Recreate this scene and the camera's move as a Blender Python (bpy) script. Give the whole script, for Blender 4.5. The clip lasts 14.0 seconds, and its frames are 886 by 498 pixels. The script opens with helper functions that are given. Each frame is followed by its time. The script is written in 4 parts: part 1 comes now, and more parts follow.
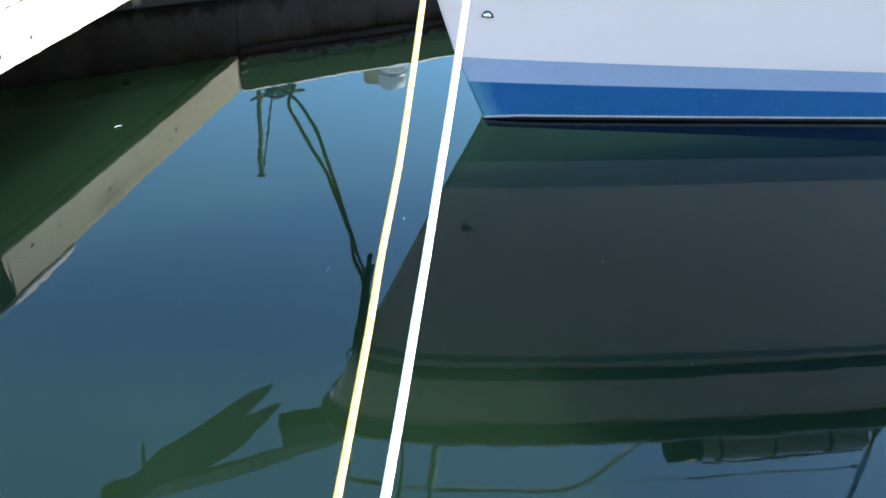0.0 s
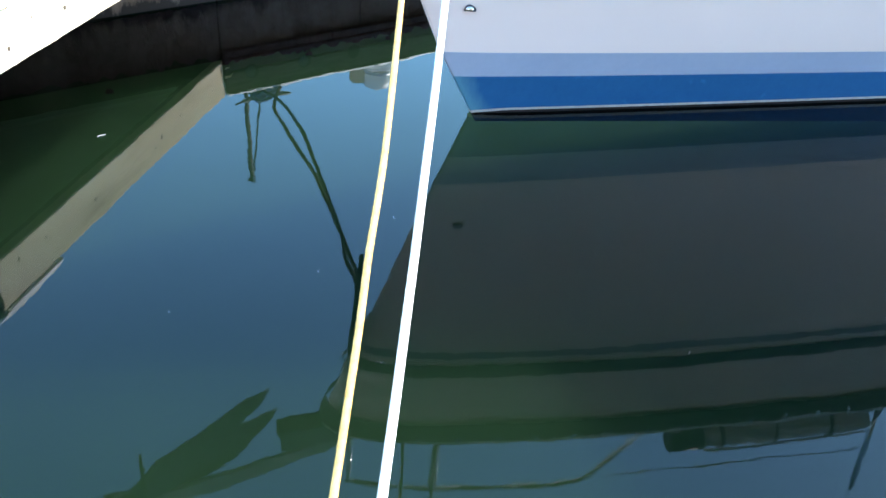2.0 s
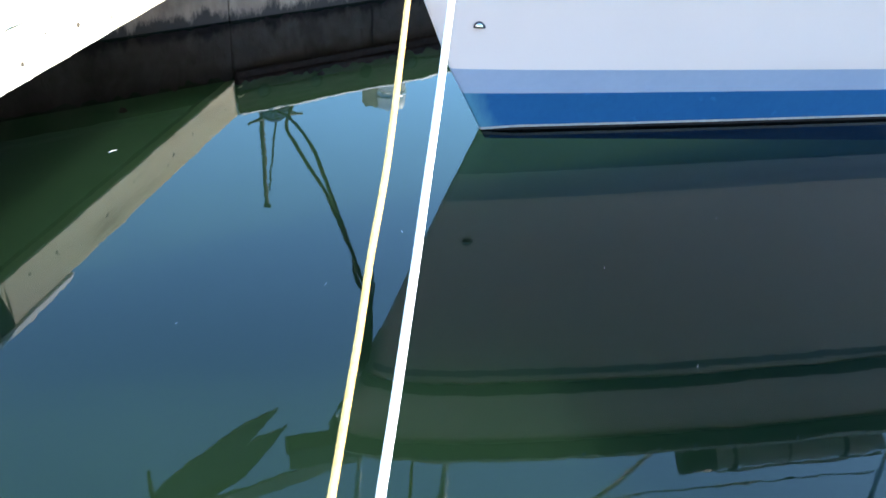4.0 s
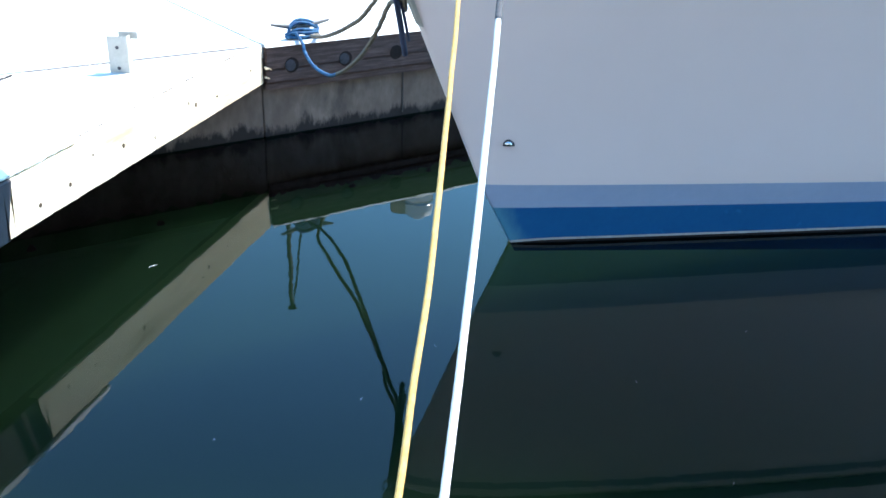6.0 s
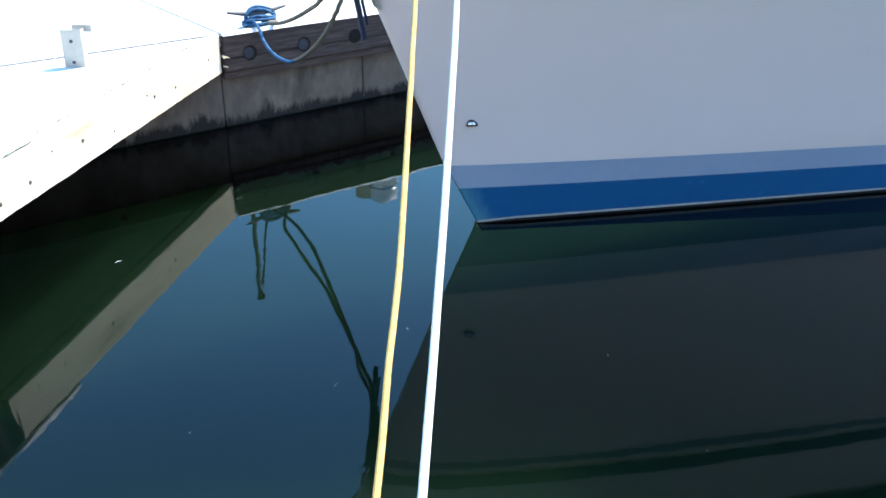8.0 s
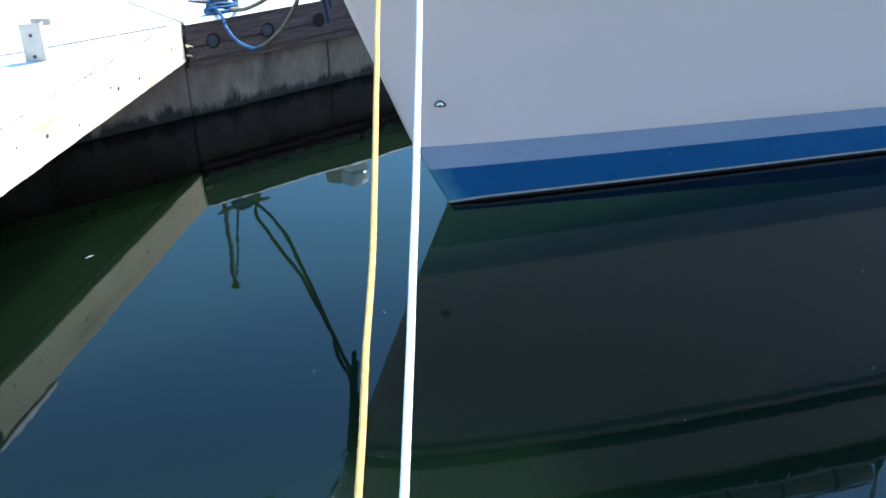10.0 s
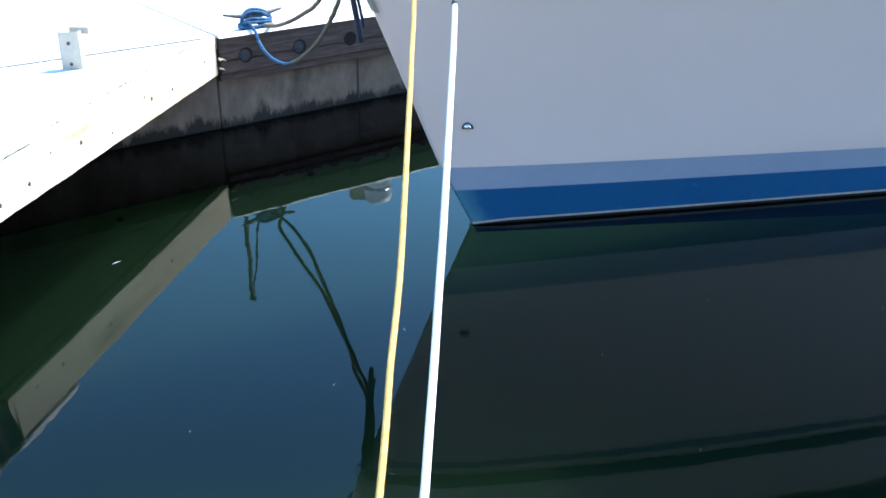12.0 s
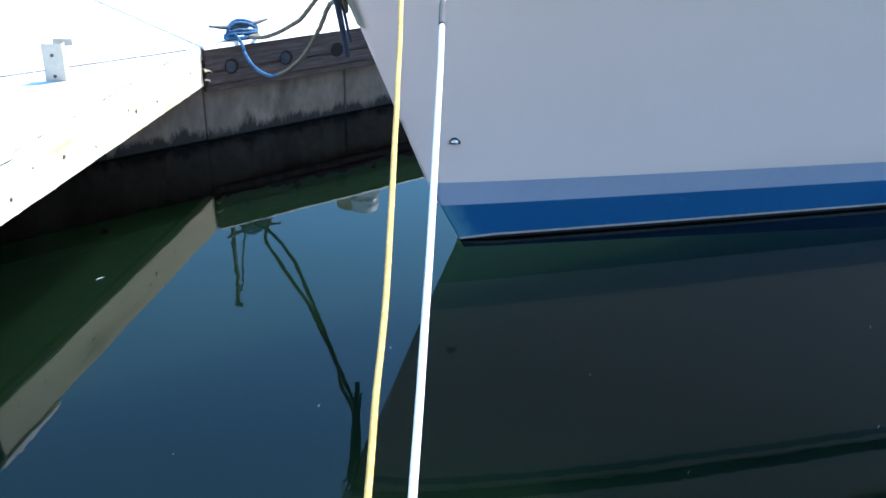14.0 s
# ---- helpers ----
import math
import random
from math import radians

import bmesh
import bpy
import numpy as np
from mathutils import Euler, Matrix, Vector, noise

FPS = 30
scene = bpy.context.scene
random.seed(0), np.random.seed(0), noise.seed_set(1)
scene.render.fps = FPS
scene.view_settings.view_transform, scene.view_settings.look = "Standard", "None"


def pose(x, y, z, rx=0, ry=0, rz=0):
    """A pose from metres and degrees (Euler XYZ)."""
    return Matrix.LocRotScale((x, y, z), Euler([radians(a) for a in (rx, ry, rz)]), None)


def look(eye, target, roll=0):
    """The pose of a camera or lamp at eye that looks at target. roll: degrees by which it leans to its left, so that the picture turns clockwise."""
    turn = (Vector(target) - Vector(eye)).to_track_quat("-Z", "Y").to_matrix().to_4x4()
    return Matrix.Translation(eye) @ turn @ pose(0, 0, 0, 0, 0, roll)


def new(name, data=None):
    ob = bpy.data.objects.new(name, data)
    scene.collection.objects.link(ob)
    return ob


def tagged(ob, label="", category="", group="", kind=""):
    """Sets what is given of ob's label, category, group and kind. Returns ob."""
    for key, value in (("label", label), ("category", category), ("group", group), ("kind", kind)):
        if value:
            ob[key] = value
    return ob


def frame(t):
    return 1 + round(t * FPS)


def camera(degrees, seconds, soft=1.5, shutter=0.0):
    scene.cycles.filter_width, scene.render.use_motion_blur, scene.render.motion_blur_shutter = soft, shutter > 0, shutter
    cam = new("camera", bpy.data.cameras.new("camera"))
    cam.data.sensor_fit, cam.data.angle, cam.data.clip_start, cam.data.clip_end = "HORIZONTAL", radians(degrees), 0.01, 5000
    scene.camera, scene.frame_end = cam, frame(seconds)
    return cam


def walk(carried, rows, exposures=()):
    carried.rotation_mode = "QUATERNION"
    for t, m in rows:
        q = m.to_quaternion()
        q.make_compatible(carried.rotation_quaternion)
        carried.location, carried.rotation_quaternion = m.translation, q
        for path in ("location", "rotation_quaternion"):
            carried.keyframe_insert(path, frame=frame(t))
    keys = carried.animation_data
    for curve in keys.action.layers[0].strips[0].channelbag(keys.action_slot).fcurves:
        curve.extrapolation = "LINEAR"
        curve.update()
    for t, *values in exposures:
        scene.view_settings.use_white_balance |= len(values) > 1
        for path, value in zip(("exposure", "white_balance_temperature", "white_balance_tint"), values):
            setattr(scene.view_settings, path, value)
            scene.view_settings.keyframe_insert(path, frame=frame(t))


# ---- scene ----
# ---- camera ----
cam = camera(48.98, 14.0, soft=1.6)
PATH = [
    (0.0, look((0.031, 0.021, 1.586), (-0.561, 3.385, -0.496), 5.03)),
    (0.5, look((0.027, 0.037, 1.577), (-0.676, 3.453, -0.382), 3.24)),
    (1.0, look((0.027, 0.040, 1.574), (-0.743, 3.500, -0.278), 1.82)),
    (1.5, look((0.029, 0.035, 1.578), (-0.748, 3.440, -0.372), 1.88)),
    (2.0, look((0.036, 0.050, 1.568), (-0.532, 3.416, -0.521), 2.96)),
    (2.2, look((0.037, 0.040, 1.573), (-0.477, 3.409, -0.524), 3.59)),
    (4.3, look((0.063, 0.038, 1.532), (-0.640, 3.466, -0.406), 1.76)),
    (4.5, look((0.045, 0.033, 1.547), (-0.721, 3.485, -0.324), 0.88)),
    (5.0, look((0.032, 0.011, 1.591), (-0.977, 3.529, -0.025), -0.27)),
    (5.2, look((0.031, 0.003, 1.609), (-1.025, 3.545, 0.079), 0.65)),
    (5.5, look((0.039, -0.016, 1.605), (-0.920, 3.540, 0.045), 0.62)),
    (6.0, look((0.037, -0.001, 1.602), (-0.750, 3.564, -0.032), 1.54)),
    (6.5, look((0.038, -0.005, 1.604), (-0.759, 3.574, 0.006), 1.11)),
    (7.0, look((0.053, -0.003, 1.601), (-0.568, 3.551, -0.131), 0.74)),
    (7.5, look((0.029, -0.009, 1.600), (-0.690, 3.549, -0.081), 1.01)),
    (8.0, look((0.034, -0.004, 1.603), (-0.614, 3.559, -0.096), 0.01)),
    (8.2, look((0.035, -0.009, 1.614), (-0.609, 3.563, -0.068), -0.52)),
    (10.3, look((0.036, -0.003, 1.603), (-0.499, 3.532, -0.190), -1.64)),
    (10.5, look((0.019, 0.004, 1.624), (-0.562, 3.520, -0.194), -1.41)),
    (11.0, look((0.019, 0.002, 1.629), (-0.598, 3.441, -0.319), 0.56)),
    (11.5, look((0.022, -0.037, 1.614), (-0.551, 3.513, -0.139), 0.07)),
    (12.0, look((0.023, -0.038, 1.618), (-0.591, 3.533, -0.076), 0.29)),
    (12.5, look((0.023, -0.036, 1.632), (-0.591, 3.564, -0.001), 0.39)),
    (13.0, look((0.019, -0.006, 1.641), (-0.572, 3.574, -0.041), 0.54)),
    (13.5, look((0.019, -0.001, 1.650), (-0.568, 3.577, -0.039), 0.75)),
    (14.0, look((0.018, 0.002, 1.650), (-0.546, 3.588, -0.029), 0.71)),
]
EXPOSURES = [(0.0, 1.92, 7000, 13), (2.2, 1.92, 7000, 13), (4.3, 2.12, 7000, 13), (4.6, 2.16, 7000, 13), (5.0, 1.92, 6850, 11), (5.2, 1.66, 6650, 10),
             (5.5, 1.30, 6450, 10), (6.0, 1.14, 6400, 10), (6.5, 1.08, 6400, 10), (8.2, 1.07, 6400, 11), (10.5, 1.06, 6400, 11), (12.0, 1.08, 6400, 11), (14.0, 1.08, 6350, 11)]
walk(cam, PATH, EXPOSURES)

# ---- light ----
SUN_H = Vector((0.655, 0.7556))            # horizontal way to the sun
SUN_EL = radians(51)
world = bpy.data.worlds.new("sky")
scene.world = world
world.use_nodes = True
sky = world.node_tree.nodes.new("ShaderNodeTexSky")
sky.sky_type = "NISHITA"
sky.sun_disc = False
sky.sun_elevation = SUN_EL
sky.sun_rotation = math.atan2(SUN_H.x, SUN_H.y)
back = world.node_tree.nodes["Background"]
back.inputs["Strength"].default_value = 0.10
sky.dust_density = 0.2
sky.ozone_density = 0.0
clear_blue = world.node_tree.nodes.new("ShaderNodeMix")   # a deep clear summer blue
clear_blue.data_type, clear_blue.blend_type = "RGBA", "MULTIPLY"
clear_blue.inputs["Factor"].default_value = 1.0
clear_blue.inputs[7].default_value = (1.64, 2.60, 2.92, 1)
world.node_tree.links.new(sky.outputs[0], clear_blue.inputs[6])
world.node_tree.links.new(clear_blue.outputs[2], back.inputs["Color"])
sun_data = bpy.data.lights.new("sun", "SUN")
sun_data.energy = 5.0
sun_data.angle = radians(0.53)
sun_data.color = (1.0, 0.945, 0.86)
sun = new("sun", sun_data)
to_sun = Vector((SUN_H.x * math.cos(SUN_EL), SUN_H.y * math.cos(SUN_EL), math.sin(SUN_EL)))
sun.matrix_world = look(to_sun * 30, (0, 0, 0))


# ---- materials ----
def material(name, colors, scale=8.0, rough=0.6, metal=0.0, bump=0.2, fine=60.0, stretch=(1, 1, 1), stain=None, spec=0.5,
             coat=0.0, dist=0.01):
    """A surface whose colour runs over a ramp of colors by two scales of noise, with fine relief. stain: (colour, scale, low, high)."""
    m = bpy.data.materials.new(name)
    m.use_nodes = True
    nt = m.node_tree
    b = nt.nodes["Principled BSDF"]
    b.inputs["Metallic"].default_value = metal
    b.inputs["Specular IOR Level"].default_value = spec
    b.inputs["Coat Weight"].default_value = coat
    co = nt.nodes.new("ShaderNodeTexCoord")
    mp = nt.nodes.new("ShaderNodeMapping")
    mp.inputs["Scale"].default_value = stretch
    nt.links.new(co.outputs["Object"], mp.inputs["Vector"])

    def noise_at(sc, detail=6.0, rg=0.6):
        n = nt.nodes.new("ShaderNodeTexNoise")
        n.inputs["Scale"].default_value = sc
        n.inputs["Detail"].default_value = detail
        n.inputs["Roughness"].default_value = rg
        nt.links.new(mp.outputs["Vector"], n.inputs["Vector"])
        return n

    big, small = noise_at(scale), noise_at(fine, 4.0)
    mix = nt.nodes.new("ShaderNodeMath")
    mix.operation = "MULTIPLY_ADD"
    mix.inputs[1].default_value = 0.35
    nt.links.new(small.outputs["Fac"], mix.inputs[0])
    sc2 = nt.nodes.new("ShaderNodeMath")
    sc2.operation = "MULTIPLY"
    sc2.inputs[1].default_value = 0.75
    nt.links.new(big.outputs["Fac"], sc2.inputs[0])
    nt.links.new(sc2.outputs[0], mix.inputs[2])
    ramp = nt.nodes.new("ShaderNodeValToRGB")
    el = ramp.color_ramp.elements
    while len(el) < len(colors):
        el.new(0.5)
    for k, col in enumerate(colors):
        el[k].position = 0.36 + 0.36 * k / max(1, len(colors) - 1)
        el[k].color = (*col, 1)
    nt.links.new(mix.outputs[0], ramp.inputs["Fac"])
    out = ramp.outputs["Color"]
    if stain:
        col, ssc, lo, hi = stain
        sn = noise_at(ssc, 7.0, 0.65)
        mr = nt.nodes.new("ShaderNodeMapRange")
        mr.inputs["From Min"].default_value, mr.inputs["From Max"].default_value = lo, hi
        nt.links.new(sn.outputs["Fac"], mr.inputs["Value"])
        mc = nt.nodes.new("ShaderNodeMix")
        mc.data_type = "RGBA"
        nt.links.new(mr.outputs["Result"], mc.inputs["Factor"])
        nt.links.new(out, mc.inputs[6])
        mc.inputs[7].default_value = (*col, 1)
        out = mc.outputs[2]
    nt.links.new(out, b.inputs["Base Color"])
    rr = nt.nodes.new("ShaderNodeMapRange")
    rr.inputs["To Min"].default_value, rr.inputs["To Max"].default_value = max(0.02, rough - 0.12), min(1, rough + 0.12)
    nt.links.new(big.outputs["Fac"], rr.inputs["Value"])
    nt.links.new(rr.outputs["Result"], b.inputs["Roughness"])
    bp = nt.nodes.new("ShaderNodeBump")
    bp.inputs["Strength"].default_value = bump
    bp.inputs["Distance"].default_value = dist
    nt.links.new(small.outputs["Fac"], bp.inputs["Height"])
    nt.links.new(bp.outputs["Normal"], b.inputs["Normal"])
    return m


def water_material():
    """Still harbour water: a mirror by Fresnel over a green-tinted clear body, with faint ripples."""
    m = bpy.data.materials.new("harbour_water")
    m.use_nodes = True
    nt = m.node_tree
    nt.nodes.remove(nt.nodes["Principled BSDF"])
    out = nt.nodes["Material Output"]
    clear = nt.nodes.new("ShaderNodeBsdfTransparent")
    clear.inputs["Color"].default_value = (0.17, 0.25, 0.21, 1)
    gloss = nt.nodes.new("ShaderNodeBsdfGlossy")
    gloss.inputs["Roughness"].default_value = 0.0
    gloss.inputs["Color"].default_value = (0.71, 0.77, 0.83, 1)
    fres = nt.nodes.new("ShaderNodeFresnel")
    fres.inputs["IOR"].default_value = 1.333
    mix = nt.nodes.new("ShaderNodeMixShader")
    co = nt.nodes.new("ShaderNodeTexCoord")
    last = None
    for sc, dist in ((2.2, 0.0006), (7.0, 0.00020), (38.0, 0.000045)):
        n = nt.nodes.new("ShaderNodeTexNoise")
        n.inputs["Scale"].default_value = sc
        n.inputs["Detail"].default_value = 1.5
        nt.links.new(co.outputs["Object"], n.inputs["Vector"])
        b = nt.nodes.new("ShaderNodeBump")
        b.inputs["Strength"].default_value = 1.0
        b.inputs["Distance"].default_value = dist
        nt.links.new(n.outputs["Fac"], b.inputs["Height"])
        if last:
            nt.links.new(last.outputs["Normal"], b.inputs["Normal"])
        last = b
    nt.links.new(last.outputs["Normal"], gloss.inputs["Normal"])
    nt.links.new(last.outputs["Normal"], fres.inputs["Normal"])
    nt.links.new(fres.outputs["Fac"], mix.inputs["Fac"])
    nt.links.new(clear.outputs[0], mix.inputs[1])
    nt.links.new(gloss.outputs[0], mix.inputs[2])
    nt.links.new(mix.outputs[0], out.inputs["Surface"])
    return m


def murk_material():
    """Cloudy green water below the clear surface layer: light spreads sideways through it for about a metre."""
    m = material("cloudy_green_depth", [(0.120, 0.170, 0.112), (0.142, 0.198, 0.130)], 0.3, 1.0, bump=0.0, fine=1.5, spec=0.0)
    b = m.node_tree.nodes["Principled BSDF"]
    b.subsurface_method = "BURLEY"
    b.inputs["Subsurface Weight"].default_value = 1.0
    b.inputs["Subsurface Radius"].default_value = (0.8, 1.0, 0.9)
    b.inputs["Subsurface Scale"].default_value = 1.8
    return m


M_WATER = water_material()
M_MURK = murk_material()
M_DECK = material("sun_bleached_deck_concrete", [(0.60, 0.59, 0.56), (0.72, 0.71, 0.68)], 1.6, 0.85, bump=0.35, fine=160, dist=0.003,
                  stain=((0.42, 0.40, 0.36), 5.0, 0.62, 0.78))
M_FASCIA = material("weathered_pale_wood", [(0.77, 0.59, 0.39), (0.88, 0.71, 0.50), (0.92, 0.80, 0.61)], 5.0, 0.8, bump=0.4, fine=90,
                    stretch=(1, 0.12, 1), dist=0.003, stain=((0.25, 0.165, 0.09), 4.2, 0.50, 0.68))
M_TIMBER = material("old_brown_wale_timber", [(0.050, 0.030, 0.027), (0.115, 0.070, 0.062), (0.20, 0.135, 0.122)], 7.0, 0.8, bump=0.6, fine=110,
                    dist=0.004, stretch=(1, 1, 9), stain=((0.05, 0.035, 0.032), 2.5, 0.55, 0.75))
M_CONC = material("stained_float_concrete", [(0.145, 0.100, 0.078), (0.22, 0.162, 0.130), (0.30, 0.232, 0.190)], 4.5, 0.9, bump=0.4, fine=26, stretch=(1, 1, 0.5),
                  dist=0.004, stain=((0.075, 0.058, 0.048), 3.6, 0.50, 0.74))


def tide_mark(m, height, reach):
    """Dark weed stains above the waterline, with an uneven dripping upper edge."""
    nt = m.node_tree
    b = nt.nodes["Principled BSDF"]
    old = b.inputs["Base Color"].links[0].from_socket
    co = nt.nodes.new("ShaderNodeTexCoord")
    sep = nt.nodes.new("ShaderNodeSeparateXYZ")
    nt.links.new(co.outputs["Object"], sep.inputs[0])
    mp = nt.nodes.new("ShaderNodeMapping")
    mp.inputs["Scale"].default_value = (1.0, 1.0, 0.3)
    nt.links.new(co.outputs["Object"], mp.inputs["Vector"])
    n = nt.nodes.new("ShaderNodeTexNoise")
    n.inputs["Scale"].default_value = 6.5
    n.inputs["Detail"].default_value = 8.0
    n.inputs["Roughness"].default_value = 0.74
    nt.links.new(mp.outputs["Vector"], n.inputs["Vector"])
    drip = nt.nodes.new("ShaderNodeMath")
    drip.operation = "MULTIPLY_ADD"
    drip.inputs[1].default_value, drip.inputs[2].default_value = reach, height - reach / 2
    nt.links.new(n.outputs["Fac"], drip.inputs[0])
    low = nt.nodes.new("ShaderNodeMath")
    low.operation = "SUBTRACT"
    nt.links.new(drip.outputs[0], low.inputs[0])
    nt.links.new(sep.outputs["Z"], low.inputs[1])
    mr = nt.nodes.new("ShaderNodeMapRange")
    mr.inputs["From Min"].default_value, mr.inputs["From Max"].default_value = -0.022, 0.020
    nt.links.new(low.outputs[0], mr.inputs["Value"])
    mc = nt.nodes.new("ShaderNodeMix")
    mc.data_type = "RGBA"
    nt.links.new(mr.outputs["Result"], mc.inputs["Factor"])
    nt.links.new(old, mc.inputs[6])
    mc.inputs[7].default_value = (0.028, 0.022, 0.020, 1)
    nt.links.new(mc.outputs[2], b.inputs["Base Color"])


tide_mark(M_CONC, 0.048, 0.34)
M_GROWTH = material("dark_purple_marine_growth", [(0.10, 0.026, 0.05), (0.20, 0.055, 0.105)], 20.0, 0.55, bump=0.8, fine=120, dist=0.01, spec=0.2)


def stem_wear(m):
    """Paint rubbed thin to pale teal in upright streaks along the stem."""
    nt = m.node_tree
    b = nt.nodes["Principled BSDF"]
    old = b.inputs["Base Color"].links[0].from_socket
    co = nt.nodes.new("ShaderNodeTexCoord")
    aft = nt.nodes.new("ShaderNodeVectorMath")        # metres aft of the stem
    aft.operation = "DOT_PRODUCT"
    aft.inputs[1].default_value = (0.86, 0.51, 0.551)
    nt.links.new(co.outputs["Object"], aft.inputs[0])
    mp = nt.nodes.new("ShaderNodeMapping")
    mp.inputs["Scale"].default_value = (1.0, 1.0, 0.15)
    nt.links.new(co.outputs["Object"], mp.inputs["Vector"])
    n = nt.nodes.new("ShaderNodeTexNoise")
    n.inputs["Scale"].default_value = 38.0
    n.inputs["Detail"].default_value = 4.0
    nt.links.new(mp.outputs["Vector"], n.inputs["Vector"])
    spread = nt.nodes.new("ShaderNodeMath")
    spread.operation = "MULTIPLY_ADD"
    spread.inputs[1].default_value = 0.09
    nt.links.new(n.outputs["Fac"], spread.inputs[0])
    nt.links.new(aft.outputs["Value"], spread.inputs[2])
    mr = nt.nodes.new("ShaderNodeMapRange")
    mr.inputs["From Min"].default_value, mr.inputs["From Max"].default_value = 1.438 + 0.065, 1.438 + 0.135
    mr.inputs["To Min"].default_value, mr.inputs["To Max"].default_value = 0.8, 0.0
    nt.links.new(spread.outputs[0], mr.inputs["Value"])
    mc = nt.nodes.new("ShaderNodeMix")
    mc.data_type = "RGBA"
    nt.links.new(mr.outputs["Result"], mc.inputs["Factor"])
    nt.links.new(old, mc.inputs[6])
    mc.inputs[7].default_value = (0.085, 0.25, 0.34, 1)
    nt.links.new(mc.outputs[2], b.inputs["Base Color"])


M_HULL = material("white_gelcoat", [(0.74, 0.60, 0.56), (0.77, 0.625, 0.585)], 0.7, 0.42, bump=0.02, fine=5.0, dist=0.001)
M_PALEBLUE = material("pale_blue_boot_stripe", [(0.30, 0.36, 0.485), (0.35, 0.41, 0.53)], 2.0, 0.35, bump=0.03, fine=30)
M_BLUE = material("bright_blue_bottom_paint", [(0.006, 0.083, 0.224), (0.010, 0.108, 0.27)], 3.0, 0.45, bump=0.05, fine=40,
                  stain=((0.04, 0.20, 0.42), 9.0, 0.62, 0.8))
stem_wear(M_BLUE)
M_SCUM = material("waterline_scum", [(0.30, 0.29, 0.27), (0.48, 0.46, 0.43)], 30.0, 0.8, bump=0.4, fine=90)
M_ANTIFOUL = material("dark_antifouling", [(0.012, 0.010, 0.012), (0.03, 0.024, 0.024)], 8.0, 0.8, bump=0.3, fine=50, spec=0.2)
M_NAVY = material("navy_rub_band", [(0.012, 0.014, 0.045), (0.02, 0.022, 0.06)], 6.0, 0.5, bump=0.08, fine=60)
M_THIN = material("slate_blue_pinstripe", [(0.10, 0.135, 0.22), (0.125, 0.16, 0.25)], 3.0, 0.4, bump=0.03, fine=30)
M_DARKGREY = material("dark_grey_matte", [(0.03, 0.03, 0.03), (0.06, 0.058, 0.055)], 12.0, 0.7, bump=0.2, fine=80)
M_STEEL = material("stainless_steel", [(0.55, 0.55, 0.56), (0.68, 0.68, 0.69)], 20.0, 0.22, metal=1.0, bump=0.05, fine=120)
M_GALV = material("galvanised_steel", [(0.42, 0.41, 0.37), (0.55, 0.53, 0.48)], 16.0, 0.55, metal=0.3, bump=0.15, fine=90)
M_CAST = material("dull_cast_iron", [(0.09, 0.095, 0.10), (0.19, 0.19, 0.19)], 18.0, 0.6, metal=0.5, bump=0.35, fine=80)
M_BOLT = material("dull_bolt_head", [(0.045, 0.045, 0.055), (0.10, 0.10, 0.12)], 30.0, 0.55, metal=0.5, bump=0.3, fine=120)
M_RUSTBOLT = material("rusty_bolt_washer", [(0.012, 0.008, 0.008), (0.034, 0.018, 0.016)], 30.0, 0.8, metal=0.2, bump=0.5, fine=120)
M_WHITEROPE = material("white_braided_rope", [(0.66, 0.65, 0.62), (0.80, 0.79, 0.76)], 60.0, 0.85, bump=0.5, fine=400, dist=0.002)
M_YELROPE = material("yellow_braided_rope", [(0.57, 0.30, 0.065), (0.75, 0.51, 0.18)], 45.0, 0.8, bump=0.5, fine=400, dist=0.002)
M_OLIVE = material("grey_brown_mooring_rope", [(0.10, 0.085, 0.065), (0.20, 0.17, 0.13)], 60.0, 0.9, bump=0.6, fine=300, dist=0.002)
M_BLUEROPE = material("bright_blue_mooring_rope", [(0.005, 0.035, 0.11), (0.012, 0.085, 0.20), (0.07, 0.21, 0.33)], 40.0, 0.8, bump=0.5, fine=300, dist=0.002)
M_NAVYROPE = material("dark_blue_strap", [(0.02, 0.03, 0.07), (0.05, 0.065, 0.12)], 40.0, 0.85, bump=0.4, fine=250)
M_TAPE = material("dark_whipping_twine", [(0.05, 0.05, 0.055), (0.12, 0.12, 0.13)], 40.0, 0.85, bump=0.4, fine=250)
M_GAP = material("dirt_filled_joint", [(0.04, 0.035, 0.032), (0.10, 0.085, 0.08)], 25.0, 0.95, bump=0.5, fine=120)
M_SEAM = material("pale_dusty_seam", [(0.26, 0.245, 0.23), (0.36, 0.34, 0.32)], 25.0, 0.95, bump=0.4, fine=120)
M_PLASTIC = material("white_moulded_plastic", [(0.68, 0.68, 0.66), (0.76, 0.76, 0.74)], 4.0, 0.45, bump=0.06, fine=50)
M_TAN = material("tan_pedestal_plastic", [(0.42, 0.36, 0.24), (0.52, 0.45, 0.31)], 6.0, 0.6, bump=0.1, fine=60)
M_PILE = material("dark_wet_piling", [(0.02, 0.02, 0.02), (0.055, 0.05, 0.045)], 8.0, 0.8, bump=0.6, fine=60, stretch=(4, 4, 0.4))
M_GREYHULL = material("grey_blue_hull_paint", [(0.40, 0.43, 0.42), (0.45, 0.48, 0.47)], 1.0, 0.5, bump=0.03, fine=20)
M_CANVAS = material("rolled_tan_canvas", [(0.55, 0.50, 0.42), (0.70, 0.66, 0.58)], 9.0, 0.9, bump=0.4, fine=120)
